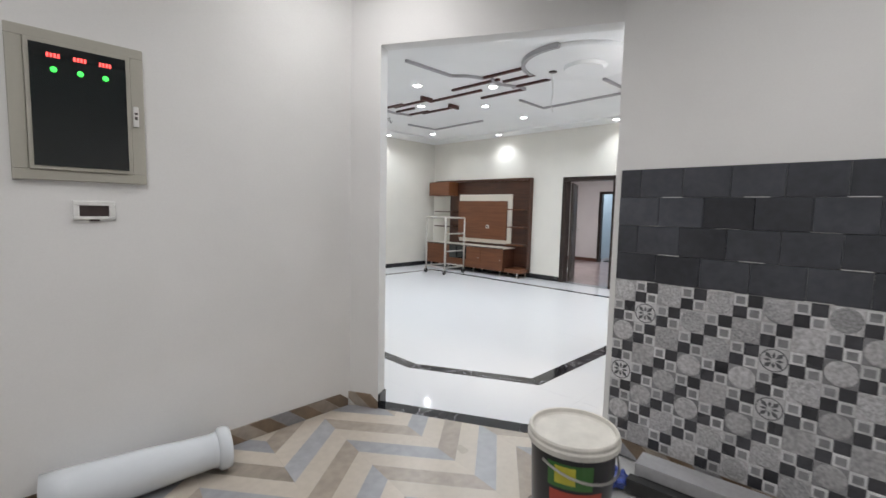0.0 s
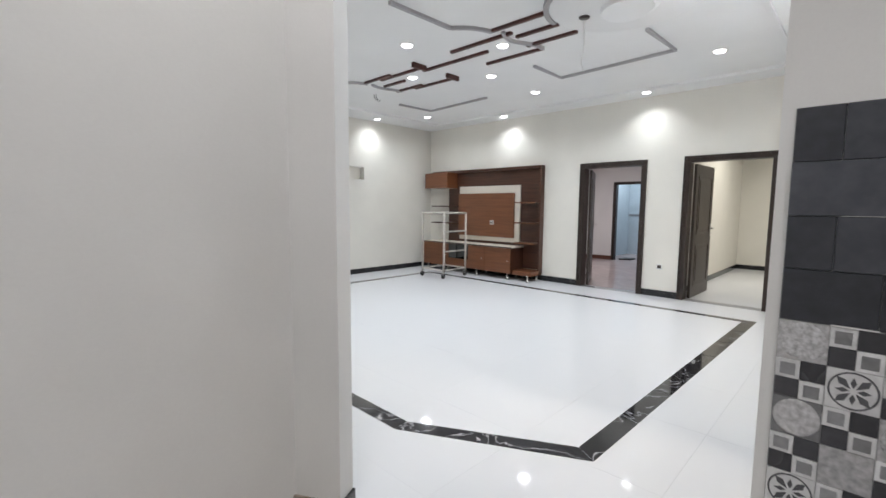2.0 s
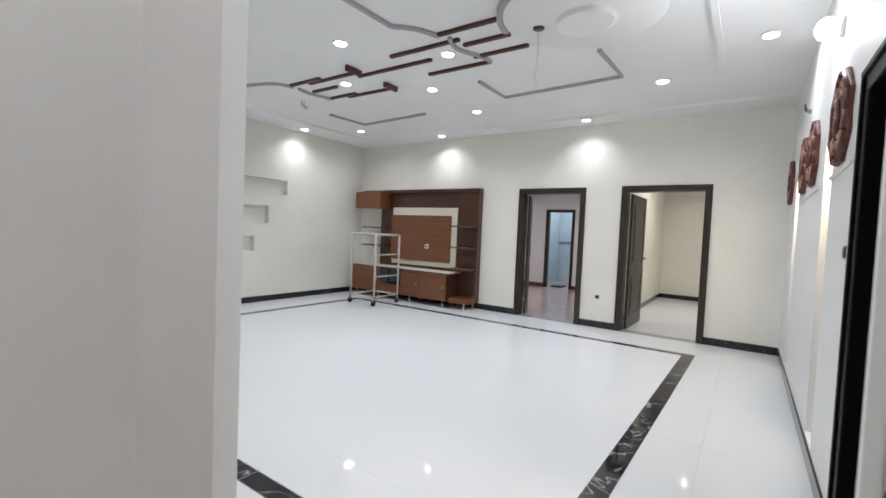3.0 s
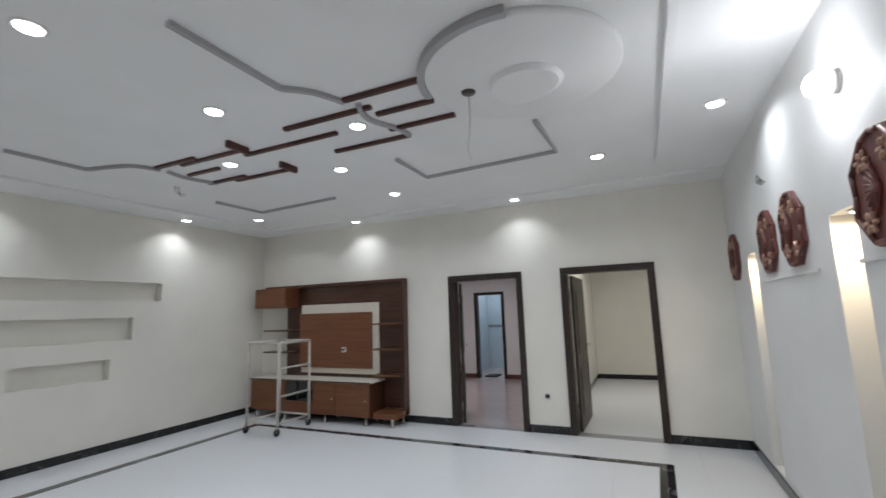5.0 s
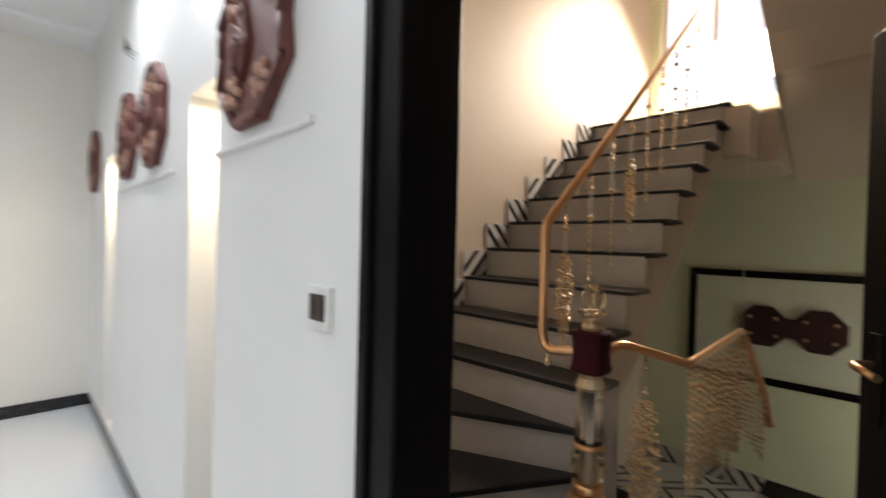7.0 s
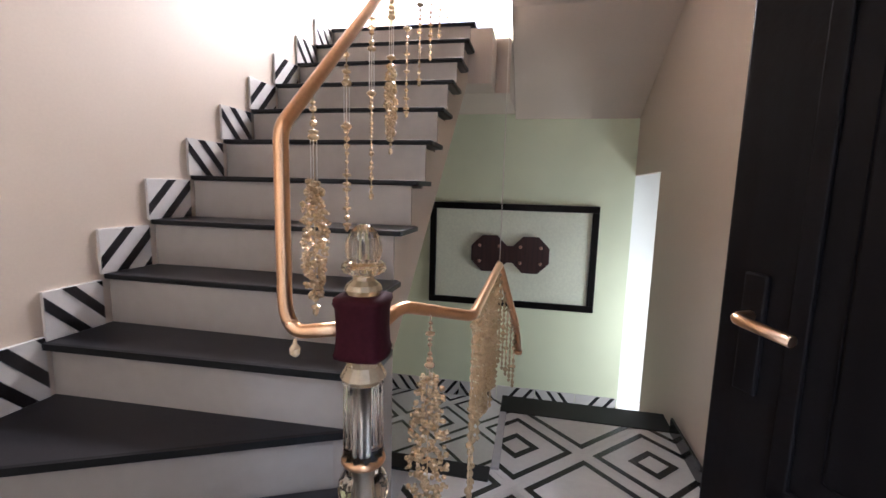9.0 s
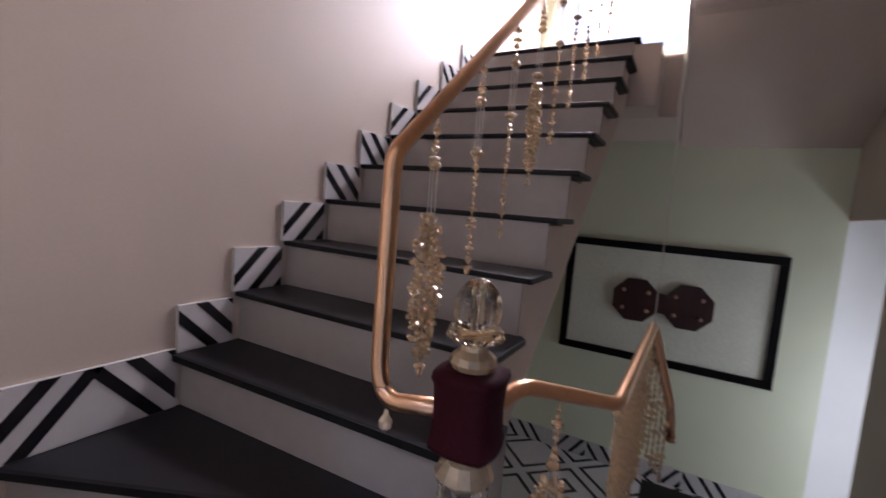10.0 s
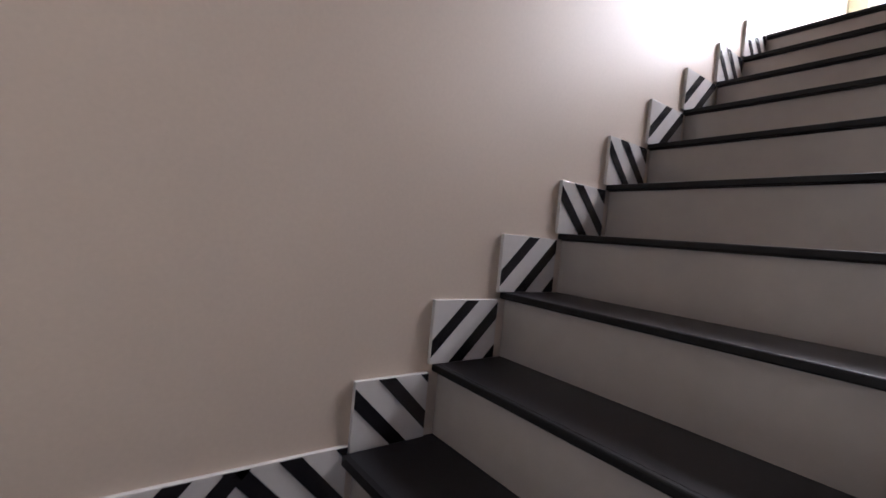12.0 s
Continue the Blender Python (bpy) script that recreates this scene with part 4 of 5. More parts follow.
hr = thing("handrail", "rose gold metal handrail rising along the stair flight", "handrail", at=(0, 0, 0))
top = (RX, -1.95, rail_z(-1.95))
part("rail", tube(rounded([(4.45, 0.215, 1.112), (4.60, 0.232, 1.092), (4.626, 0.228, 1.14), tuple(RT), (RX, -0.3, rail_z(-0.3)), top, (4.50, -2.1, rail_z(-2.1))], 0.032), 0.018, 14), GOLD, hr)
part("end_pendant", shift(faceted(lathe([(0.004, 0.045), (0.006, 0.034), (0.014, 0.022), (0.013, 0.008), (0.004, 0.0)], 10)), pose(4.60, 0.230, 1.028)), CRYSTAL, hr)
for i in range(9):
    y = 0.07 - 0.213 * i
    strand(RX, y, rail_z(y) - 0.012, 0.60 if i == 0 else 0.56 if i == 1 else 0.645, {0: 0.040, 3: 0.026}.get(i, 0.0), start=0.40 if i == 0 else 0.46)

gr = thing("guard_rail", "rose gold guard rail dipping towards the lower landing", "handrail", at=(0, 0, 0))
RB, AP, LOW = Vector((4.215, -0.19, 1.045)), Vector((4.195, -1.0, 1.085)), Vector((4.10, -1.09, 0.74))
part("rail", tube(rounded([(4.42, 0.17, 1.09), (4.375, 0.075, 1.135), tuple(RB), tuple(AP), tuple(LOW), (4.085, -1.12, 0.60)], 0.035), 0.0175, 14), GOLD, gr)
part("collar", tube([(4.424, 0.172, 1.092), (4.408, 0.14, 1.105)], 0.024, 16), GOLD, gr)
part("end_cap", tube([(4.0855, -1.119, 0.605), (4.084, -1.122, 0.585)], 0.021, 14), GOLD, gr)
THIN = "thin champagne bead string hanging from the guard rail"
strand(4.312, -0.005, 1.10, 0.78, 0.066, start=0.25)
for i in range(13):
    u = i / 12
    p = RB.lerp(AP, 0.03 + 0.95 * u)
    strand(p.x, p.y, p.z - 0.012, (0.70 if i < 2 else 0.47 + 0.15 * u) + 0.04 * (i % 2) - 0.03 * (i % 3), 0, False, label=THIN)
for i in range(5):
    p = AP.lerp(LOW, (i + 0.6) / 5)
    strand(p.x, p.y, p.z - 0.01, 0.46 - 0.03 * i, 0, False, label=THIN)
cord = thing("hanging_cord", "thin pale cord hanging down the stair well", "cord", at=(4.195, -0.99, 1.085))
part("cord", tube([(0, 0, 0), (0.003, 0, 2.0), (0, 0, 4.83)], 0.0025, 6), PANEL_C, cord)

# ---- framed panel with a double ornament on the green wall ----
pic = thing("framed_panel", "pale wall panel in a black-brown frame", "framed panel", at=(4.26, SY, 0.793))
for x0, z0, x1, z1 in ((-0.835, 0.46, 0.835, 0.525), (-0.835, -0.525, 0.835, -0.46), (-0.835, -0.46, -0.77, 0.46), (0.77, -0.46, 0.835, 0.46)):
    part("frame_bar", bbox(x0, 0.001, z0, x1, 0.03, z1, 0.006), DOOR_B, pic)
part("backing", bbox(-0.77, 0.001, -0.46, 0.77, 0.006, 0.46, 0), mat("pale_panel_paint", (0.69, 0.71, 0.58), 0.4), pic)
orn = thing("wall_ornament", "dark wooden double octagon ornament with pale studs", "wall ornament", at=(4.265, SY + 0.007, 0.812))
for cx in (-0.205, 0.205):
    pts = [(cx + 0.20 * math.cos(radians(22.5 + 45 * i)), 0.20 * math.sin(radians(22.5 + 45 * i))) for i in range(8)]
    part("octagon", bevelled(shift(prism([(x, y) for x, y in pts], 0, 0.03), pose(0, 0, 0, -90, 180, 0)), 0.006), ORNWOOD, orn)
    for sx, sz in ((-1, -1), (1, -1), (-1, 1), (1, 1)):
        s = bmesh.new()
        bmesh.ops.create_icosphere(s, subdivisions=2, radius=0.018)
        part("stud", shift(s, pose(-cx + sx * 0.10, 0.035, sz * 0.08)), MASKGOLD, orn)
part("bridge", bbox(-0.12, 0.0, -0.085, 0.12, 0.028, 0.085, 0.006), ORNWOOD, orn)

# ---- hall floors ----
structure("floor_hall_slab", prism([(SX0, -1.80), (4.18, -1.80), (4.18, -0.96), (SX, -0.96), (SX, SYN), (SX0, SYN)], -0.2, -0.012), GROUT, "slab of the stair hall floor", "floor")
structure("floor_threshold", bbox(3.2, SYN - 0.0, -0.15, 4.26, YR + 0.001, -0.003, 0), MARBLE_K, "black marble threshold of the stair door", "floor")
structure("floor_lower_slab", bbox(SX0, SY, -0.95, SX, 0.9, -0.772, 0), GROUT, "slab of the lower landing", "floor")
structure("floor_edge", bbox(SX0 + 0.002, -1.815, -0.14, 4.195, -1.58, 0.005, 0.004), GRANITE_K, "black granite edge of the hall floor", "floor edge")
structure("floor_edge", bbox(4.151, -1.579, -0.14, 4.195, -0.976, 0.004, 0.004), LINER, "narrow grey stone edge of the hall floor", "floor edge")
structure("floor_edge", bbox(4.196, -0.975, -0.14, 4.95, -0.85, 0.005, 0.004), GRANITE_K, "black granite edge of the hall floor", "floor edge")
for i in range(6):
    t = tagged(new("baseboard"), "white skirting tile with black diagonal stripes", "baseboard", kind="structure")
    t.matrix_world = pose(SX0 + 0.01 + i * 0.40, SY, -0.759)
    stripes(t, 0.395, 0.16, [(0.02, 0.06, 0.12 if i % 2 else -0.12), (0.13, 0.17, 0.12 if i % 2 else -0.12), (0.27, 0.31, 0.12 if i % 2 else -0.12)])
skirt("baseboard", (SX0, SYN - 0.3), (SX0, -1.58), SKIRT_K, K).location = (0.015, 0, 0)


# ---- media wall unit ----
def media_unit():
    t = thing("media_unit", "brown laminate television wall unit with open shelves", "tv unit", at=(0, 0, 0))
    X = XE - 0.004
    part("back_panel", bbox(X - 0.03, 5.56, 0.20, X, 7.93, 2.13, 0.002), PANEL_D, t)
    part("top_band", bbox(X - 0.13, 5.53, 2.10, X, 8.36, 2.145, 0.003), PANEL_D, t)
    part("side_panel", bbox(X - 0.13, 5.53, 0.12, X - 0.0, 5.565, 2.10, 0.003), PANEL_D, t)
    part("cream_board", bbox(X - 0.062, 6.02, 0.68, X - 0.031, 7.58, 1.80, 0.004), PANEL_C, t, "cream laminate surround")
    part("screen_panel", bbox(X - 0.10, 6.14, 0.77, X - 0.0625, 7.58, 1.65, 0.004), PANEL_W, t)
    so = part("power_socket", bbox(X - 0.108, 6.62, 1.02, X - 0.10, 6.71, 1.10, 0.003), PLASTIC_W, t, "white double power socket")
    part("socket_insert", bbox(X - 0.111, 6.635, 1.035, X - 0.107, 6.66, 1.085, 0.001), PLASTIC_D, so)
    part("socket_insert", bbox(X - 0.111, 6.67, 1.035, X - 0.107, 6.695, 1.085, 0.001), PLASTIC_D, so)
    c = part("wall_cabinet", bbox(X - 0.34, 7.68, 1.77, X, 8.36, 2.10, 0.003), PANEL_W, t)
    part("cabinet_door", bbox(X - 0.358, 7.685, 1.775, X - 0.341, 8.355, 2.095, 0.003), PANEL_W, c)
    for z in (1.46, 1.08, 0.70):
        part("shelf", bbox(X - 0.27, 5.55, z - 0.012, X - 0.031, 6.0, z + 0.012, 0.003), PANEL_D, t)
        part("shelf_edge", bbox(X - 0.274, 5.55, z - 0.013, X - 0.269, 6.0, z + 0.013, 0.001), PANEL_W, t)
    for z in (1.38, 1.02):
        part("shelf", bbox(X - 0.26, 7.62, z - 0.012, X - 0.031, 8.25, z + 0.012, 0.003), PANEL_D, t)
    part("end_box", bbox(X - 0.40, 5.53, 0.11, X - 0.03, 5.93, 0.19, 0.003), PANEL_W, t)
    b = part("base_cabinet", bbox(X - 0.43, 5.95, 0.12, X, 8.30, 0.60, 0.003), PANEL_D, t)
    for y0, y1 in ((5.955, 6.56), (6.565, 7.0), (7.55, 8.295)):
        d = part("cabinet_door", bbox(X - 0.448, y0, 0.125, X - 0.431, y1, 0.595, 0.003), PANEL_W, b)
        part("knob", shift(lathe([(0.006, 0), (0.01, 0.012), (0.008, 0.02)], 10), pose(X - 0.448, y0 + 0.06, 0.36, 0, -90)), STEEL, d)
    # flat black sheet stands for the dark inside of the open bay
    part("open_bay", bbox(X - 0.44, 7.005, 0.30, X - 0.431, 7.545, 0.595, 0.002), BLACKGLASS, b, "black sheet standing for the shade in the open equipment bay")
    part("drawer", bbox(X - 0.446, 7.005, 0.125, X - 0.431, 7.545, 0.295, 0.002), PANEL_W, b)
    part("worktop", bbox(X - 0.46, 5.93, 0.601, X - 0.0, 8.32, 0.625, 0.003), PANEL_C, t, "cream worktop with a black edge")
    part("worktop_edge", bbox(X - 0.465, 5.925, 0.603, X - 0.4605, 8.32, 0.623, 0.001), PLASTIC_D, t)
    for x in (X - 0.39, X - 0.08):
        for y in (5.60, 6.05, 6.8, 7.6, 8.2):
            part("leg", shift(lathe([(0.022, 0), (0.026, 0.008), (0.018, 0.02), (0.018, 0.115)], 14), pose(x, y, 0.003)), STEEL, t)
    return t


media_unit()


def trolley():
    t = thing("steel_trolley", "white painted steel scaffold trolley on black castors", "trolley", at=(7.34, 6.90, 0))
    W, D, H = 0.62, 0.58, 1.25
    corners = [(0, 0), (W, 0), (W, D), (0, D)]
    for x, y in corners:
        part("post", tube([(x, y, 0.10), (x, y, H)], 0.019, 10), METAL_W, t)
        c = part("castor", shift(lathe([(0.045, -0.014), (0.05, -0.008), (0.05, 0.008), (0.045, 0.014)], 18), pose(x, y + 0.01, 0.052, 90)), RUBBER, t, "black rubber castor wheel")
        part("fork", bbox(x - 0.022, y - 0.012, 0.055, x - 0.016, y + 0.03, 0.115, 0.001), STEEL, c)
        part("fork", bbox(x - 0.022, y + 0.027, 0.055, x + 0.022, y + 0.032, 0.115, 0.001), STEEL, c)
    for z in (0.16, 0.52, 0.90, H):
        for i in range(4):
            a, b = corners[i], corners[(i + 1) % 4]
            if z in (0.52, 0.90) and i != 0:
                continue
            part("rail", tube([(*a, z), (*b, z)], 0.015 if z < H else 0.019, 10), METAL_W, t)
    return t


trolley()


# ---- kitchen fittings ----
def meter_cabinet():
    t = thing("meter_cabinet", "taupe metal meter cabinet with a black glass door and lit displays", "meter cabinet", at=(0.82, KY, 1.83))
    for x0, z0, x1, z1 in ((-0.24, 0.275, 0.24, 0.32), (-0.24, -0.32, 0.24, -0.275), (-0.24, -0.275, -0.185, 0.275), (0.185, -0.275, 0.24, 0.275)):
        part("frame", bbox(x0, -0.022, z0, x1, 0, z1, 0.003), BOXGREY, t)
    door = part("glass_door", bbox(-0.184, -0.03, -0.274, 0.184, -0.004, 0.274, 0.002), BOXGREY, t)
    part("glass", bbox(-0.168, -0.034, -0.258, 0.168, -0.0305, 0.258, 0.001), BLACKGLASS, door, "black glass pane")
    for i, x in enumerate((0.09, 0.0, -0.09)):
        for k in range(4):
            part("digit", bbox(x - 0.022 + k * 0.012, -0.0365, 0.205, x - 0.014 + k * 0.012, -0.0345, 0.223, 0), RED, door, "glowing red display digit")
        part("indicator_lamp", shift(lathe([(0.012, 0), (0.012, 0.003), (0.006, 0.006)], 18), pose(x, -0.0345, 0.155, 90)), GREEN, door, "round green indicator lamp")
    latch = part("latch", bbox(0.193, -0.032, -0.045, 0.215, -0.0225, 0.05, 0.002), PLASTIC_W, t, "white plastic latch")
    part("latch_slot", bbox(0.198, -0.034, 0.012, 0.210, -0.0315, 0.022, 0), PLASTIC_D, latch)
    part("latch_slot", bbox(0.198, -0.034, -0.012, 0.210, -0.0315, 0.002, 0), PLASTIC_D, latch)
    return t


meter_cabinet()
sb = thing("switch_box", "small white distribution box with a dark window", "switch box", at=(0.85, KY, 1.38))
for x0, z0, x1, z1 in ((-0.078, 0.022, 0.078, 0.042), (-0.078, -0.042, 0.078, -0.028), (-0.078, -0.028, -0.055, 0.022), (0.055, -0.028, 0.078, 0.022)):
    part("rim", bbox(x0, -0.016, z0, x1, 0, z1, 0.002), PLASTIC_W, sb)
part("window", bbox(-0.055, -0.010, -0.028, 0.055, -0.002, 0.022, 0), PLASTIC_D, sb, "dark brown window")
part("tab", bbox(-0.02, -0.012, -0.052, 0.02, -0.004, -0.043, 0.002), PLASTIC_D, sb)


# ---- small things in the rooms behind ----
sh = thing("shower_set", "chrome shower head on a wall rail in the bathroom", "shower", at=(XF + 1.895, 5.45, 0))
part("rail", tube([(-0.03, 0, 0.9), (-0.03, 0, 1.95)], 0.011, 10), STEEL, sh)
part("arm", tube(rounded([(-0.03, 0, 1.95), (-0.06, 0, 2.02), (-0.28, 0, 2.03)], 0.03), 0.009, 8), STEEL, sh)
part("head", shift(lathe([(0.02, 0.0), (0.075, -0.02), (0.075, -0.03)], 20), pose(-0.28, 0, 2.03)), STEEL, sh)
part("mixer", bbox(-0.06, -0.09, 1.05, -0.002, 0.09, 1.12, 0.01), STEEL, sh)
structure("tile_band", bbox(XF + 1.888, 4.9, 1.13, XF + 1.8995, 6.35, 1.20, 0.001), TILE_I, "grey decorative band on the bathroom tiles", "tile band")
mat_ = thing("door_mat", "black rubber mat inside the bathroom door", "mat", at=(XF + 0.35, 5.75, 0.003))
part("mat", bbox(-0.2, -0.15, 0, 0.2, 0.15, 0.03, 0.01), RUBBER, mat_)
wires = thing("bare_wires", "loose dark wires hanging from the white ceiling", "wires", at=(*over(5.9, 7.15), CEIL))
for k in range(2):
    part("wire", tube([(0.04 * k, 0, 0), (0.04 * k + 0.01, 0.01, -0.05), (0.04 * k + 0.05, 0.02, -0.08 - 0.02 * k), (0.04 * k + 0.09, 0.02, -0.06)], 0.004, 6), PLASTIC_D, wires)


# ---- loose things on the kitchen floor ----
def paint_bucket():
    crate = thing("wooden_crate", "plain rough wooden crate under a paint bucket", "crate", at=(1.785, 0.948, 0.002))
    for z in (0.0, 0.12, 0.24):
        for s in (-1, 1):
            part("slat", bbox(-0.16, s * 0.15 - 0.009, z + 0.01, 0.16, s * 0.15 + 0.009, z + 0.10, 0.002), ZIG_T, crate)
            part("slat", bbox(s * 0.15 - 0.009, -0.14, z + 0.01, s * 0.15 + 0.009, 0.14, z + 0.10, 0.002), ZIG_T, crate)
    part("top", bbox(-0.165, -0.165, 0.345, 0.165, 0.165, 0.363, 0.002), ZIG_T, crate)
    t = thing("paint_bucket", "black plastic paint bucket with a dirty white lid", "bucket", at=(1.785, 0.948, 0.366))
    part("tub", lathe([(0.115, 0.0), (0.118, 0.005), (0.131, 0.32), (0.131, 0.335)], 40), mat("black_bucket_plastic", (0.015, 0.015, 0.018), 0.3), t)
    part("lid", faceted(lathe([(0.134, 0.330), (0.143, 0.334), (0.144, 0.350), (0.140, 0.356), (0.140, 0.366), (0.136, 0.372), (0.129, 0.372), (0.126, 0.360), (0.118, 0.356), (0.03, 0.357)], 48)), mat("dusty_white_lid", (0.62, 0.60, 0.55), 0.5, 0, 0.08, 20, 0.1), t, "dirty white lid")
    for a0, a1, z0, z1, m, l in ((175, 235, 0.235, 0.312, mat("green_label", (0.05, 0.16, 0.035), 0.4), "green label"), (185, 212, 0.25, 0.305, mat("yellow_label", (0.60, 0.55, 0.06), 0.4), "yellow label block"), (178, 250, 0.04, 0.225, mat("red_label", (0.42, 0.06, 0.035), 0.4), "red label")):
        bm = bmesh.new()
        off = 0.0025 if "yellow" in m.name else 0.0012
        rows = []
        for i in range(9):
            a = radians(a0 + (a1 - a0) * i / 8)
            rows.append([bm.verts.new(((0.1182 + 0.0406 * z + off) * math.cos(a), (0.1182 + 0.0406 * z + off) * math.sin(a), z)) for z in (z0, z1)])
        for p, q in zip(rows, rows[1:]):
            bm.faces.new((p[0], q[0], q[1], p[1]))
        part("label_patch", bm, m, t, l)
    h = [(0.142 * math.cos(radians(a)), 0.142 * math.sin(radians(a)), 0.31 - 0.05 * math.sin(radians(a - 170))) for a in range(170, 351, 12)]
    part("bail_handle", tube(h, 0.004, 8), STEEL, t)
    return t


paint_bucket()


def pedestal():
    a, b = Vector((1.36, 2.72, 0.114)), Vector((0.60, 2.81, 0.114))
    d = (b - a)
    t = thing("basin_pedestal", "glossy white ceramic basin pedestal lying on the floor", "pedestal", at=(0, 0, 0))
    m = mat("white_glazed_ceramic", (0.70, 0.74, 0.78), 0.06, 0, 0.01, 20, 0.02, 0, 0.8, 0, 0.6)
    L = d.length
    prof = [(0.085, 0.0), (0.108, 0.006), (0.113, 0.03), (0.110, 0.055), (0.095, 0.07), (0.088, 0.09), (0.092, 0.2), (0.104, 0.38), (0.112, L - 0.1), (0.114, L)]
    lie = Matrix.Translation(a) @ d.to_track_quat("Z", "Y").to_matrix().to_4x4()
    part("foot_flange", shift(lathe([(0.09, 0.071)] + prof[3::-1] + [(0.07, 0.012), (0.065, 0.05)], 40), lie), m, t)
    part("column", shift(lathe([(0.084, 0.066)] + prof[4:], 40), lie), m, t)
    return t


pedestal()
board = thing("grey_board", "long grey boxed board lying on the kitchen floor", "board", at=(2.86, 0.84, 0.003))
bm = bbox(-0.26, -0.07, 0.075, 0.30, 0.07, 0.14, 0.003)
part("box", shift(bm, pose(0, 0, 0, 0, 0, -86)), mat("grey_card", (0.36, 0.36, 0.37), 0.5), board)
part("dark_strip", shift(bbox(-0.28, -0.13, 0.0, 0.28, -0.07, 0.075, 0.003), pose(0, 0, 0, 0, 0, -86)), RUBBER, board)
part("dark_strip", shift(bbox(-0.24, -0.06, 0.0, 0.28, 0.06, 0.075, 0.003), pose(0, 0, 0, 0, 0, -86)), RUBBER, board)
wrap = thing("blue_wrapper", "crumpled blue and white plastic wrapper on the floor", "wrapper", at=(2.74, 1.20, 0.0))
bm = bmesh.new()
bmesh.ops.create_icosphere(bm, subdivisions=3, radius=0.08)
for v in bm.verts:
    v.co *= 1 + 0.6 * noise.noise(v.co * 30)
    v.co.z = max(0.002, v.co.z * 0.6 + 0.035)
part("wrapper", bm, mat("blue_printed_film", (0.05, 0.08, 0.30), 0.25, 0, 0.5, 30, 0.3), wrap)

# ---- brown skirting of the kitchen ----
def skirt_pieces(a, b, n, h=0.095):
    t = tagged(new("baseboard"), "brown and beige patterned skirting tiles", "baseboard", kind="structure")
    d = Vector(b) - Vector(a)
    t.matrix_world = pose(a[0], a[1], 0.001, 0, 0, math.degrees(math.atan2(d.y, d.x)))
    w = d.length / n
    for i in range(n):
        lean = 0.06
        pts = clip([(i * w - lean, 0), (i * w + w - lean - 0.001, 0), (i * w + w + lean - 0.001, h), (i * w + lean, h)], [(0, 0), (d.length, 0), (d.length, h), (0, h)])
        if len(pts) > 2:
            part("tile", shift(prism(pts, -0.012, -0.0005), pose(0, 0, 0, 90)), (BROWNSKIRT, ZIG_T, BROWNSKIRT, TILE_I)[i % 4], t)
    return t


sk = skirt_pieces((2.245, KY), (-0.6, KY), 22)
sk.matrix_world = pose(2.245, KY, 0.001, 0, 0, 180)
skirt_pieces(slant(0.03, 0.0), slant(0.26, 0.0), 2).matrix_world = pose(*slant(0.262, 0.0), 0.001, 0, 0, math.degrees(math.atan2(-SLANT.y, -SLANT.x)))
skirt_pieces((3.06, 1.36), (3.06, -0.2), 12).matrix_world = pose(3.058, -0.2, 0.001, 0, 0, 90)


# ---- tiled kitchen wall ----
tiled = tagged(new("wall_tiles"), "slate-coloured tiles above grey patchwork mosaic tiles", "wall tiles", kind="structure")
tiled.matrix_world = pose(3.058, 1.365, 0, 0, 0, -90)      # local x along -y, local y out of the wall to the living side
made = {}


def piece(name, w, h, depth, material, x, z, parent, bevel=0.003):
    """One flat piece; alike pieces share a mesh."""
    key = (name, round(w, 4), round(h, 4), depth, material.name)
    if key not in made:
        bm = bbox(0, -depth, 0, w, 0, h, 0)
        bmesh.ops.bevel(bm, geom=[e for e in bm.edges if all(abs(v.co.y + depth) < 1e-5 for v in e.verts)], offset=bevel, segments=1, affect="EDGES")
        made[key] = mesh_of(name, bm)
        made[key].materials.append(material)
    ob = new(name, made[key])
    ob.parent = parent
    ob.location = (x, 0, z)
    return ob


part("backing", bbox(0, -0.003, 0.095, 1.75, 0.0, 1.668, 0), GROUT, tiled)
for r in range(4):
    z, h = 1.045 + r * 0.1558, 0.1545
    x = 0.002
    first = 0.11 if r % 2 else 0.215
    widths = [first] + [0.215] * 8
    for i, w in enumerate(widths):
        if x + w > 1.75:
            w = 1.75 - x
        if w > 0.03:
            piece("slate_tile", w - 0.0015, h, 0.008 + 0.003 * ((i * 3 + r) % 3), SLATE, x, z, tiled, 0.002)
        x += w
    for i in range(4):
        part("pale_joint", bbox(0.12 + 0.37 * i + 0.11 * (r % 2), -0.0125, z - 0.001, 0.12 + 0.37 * i + 0.11 * (r % 2) + 0.10, -0.004, z + 0.0025, 0), PLASTIC_W, tiled)
C = 0.118
pick = random.Random(11)
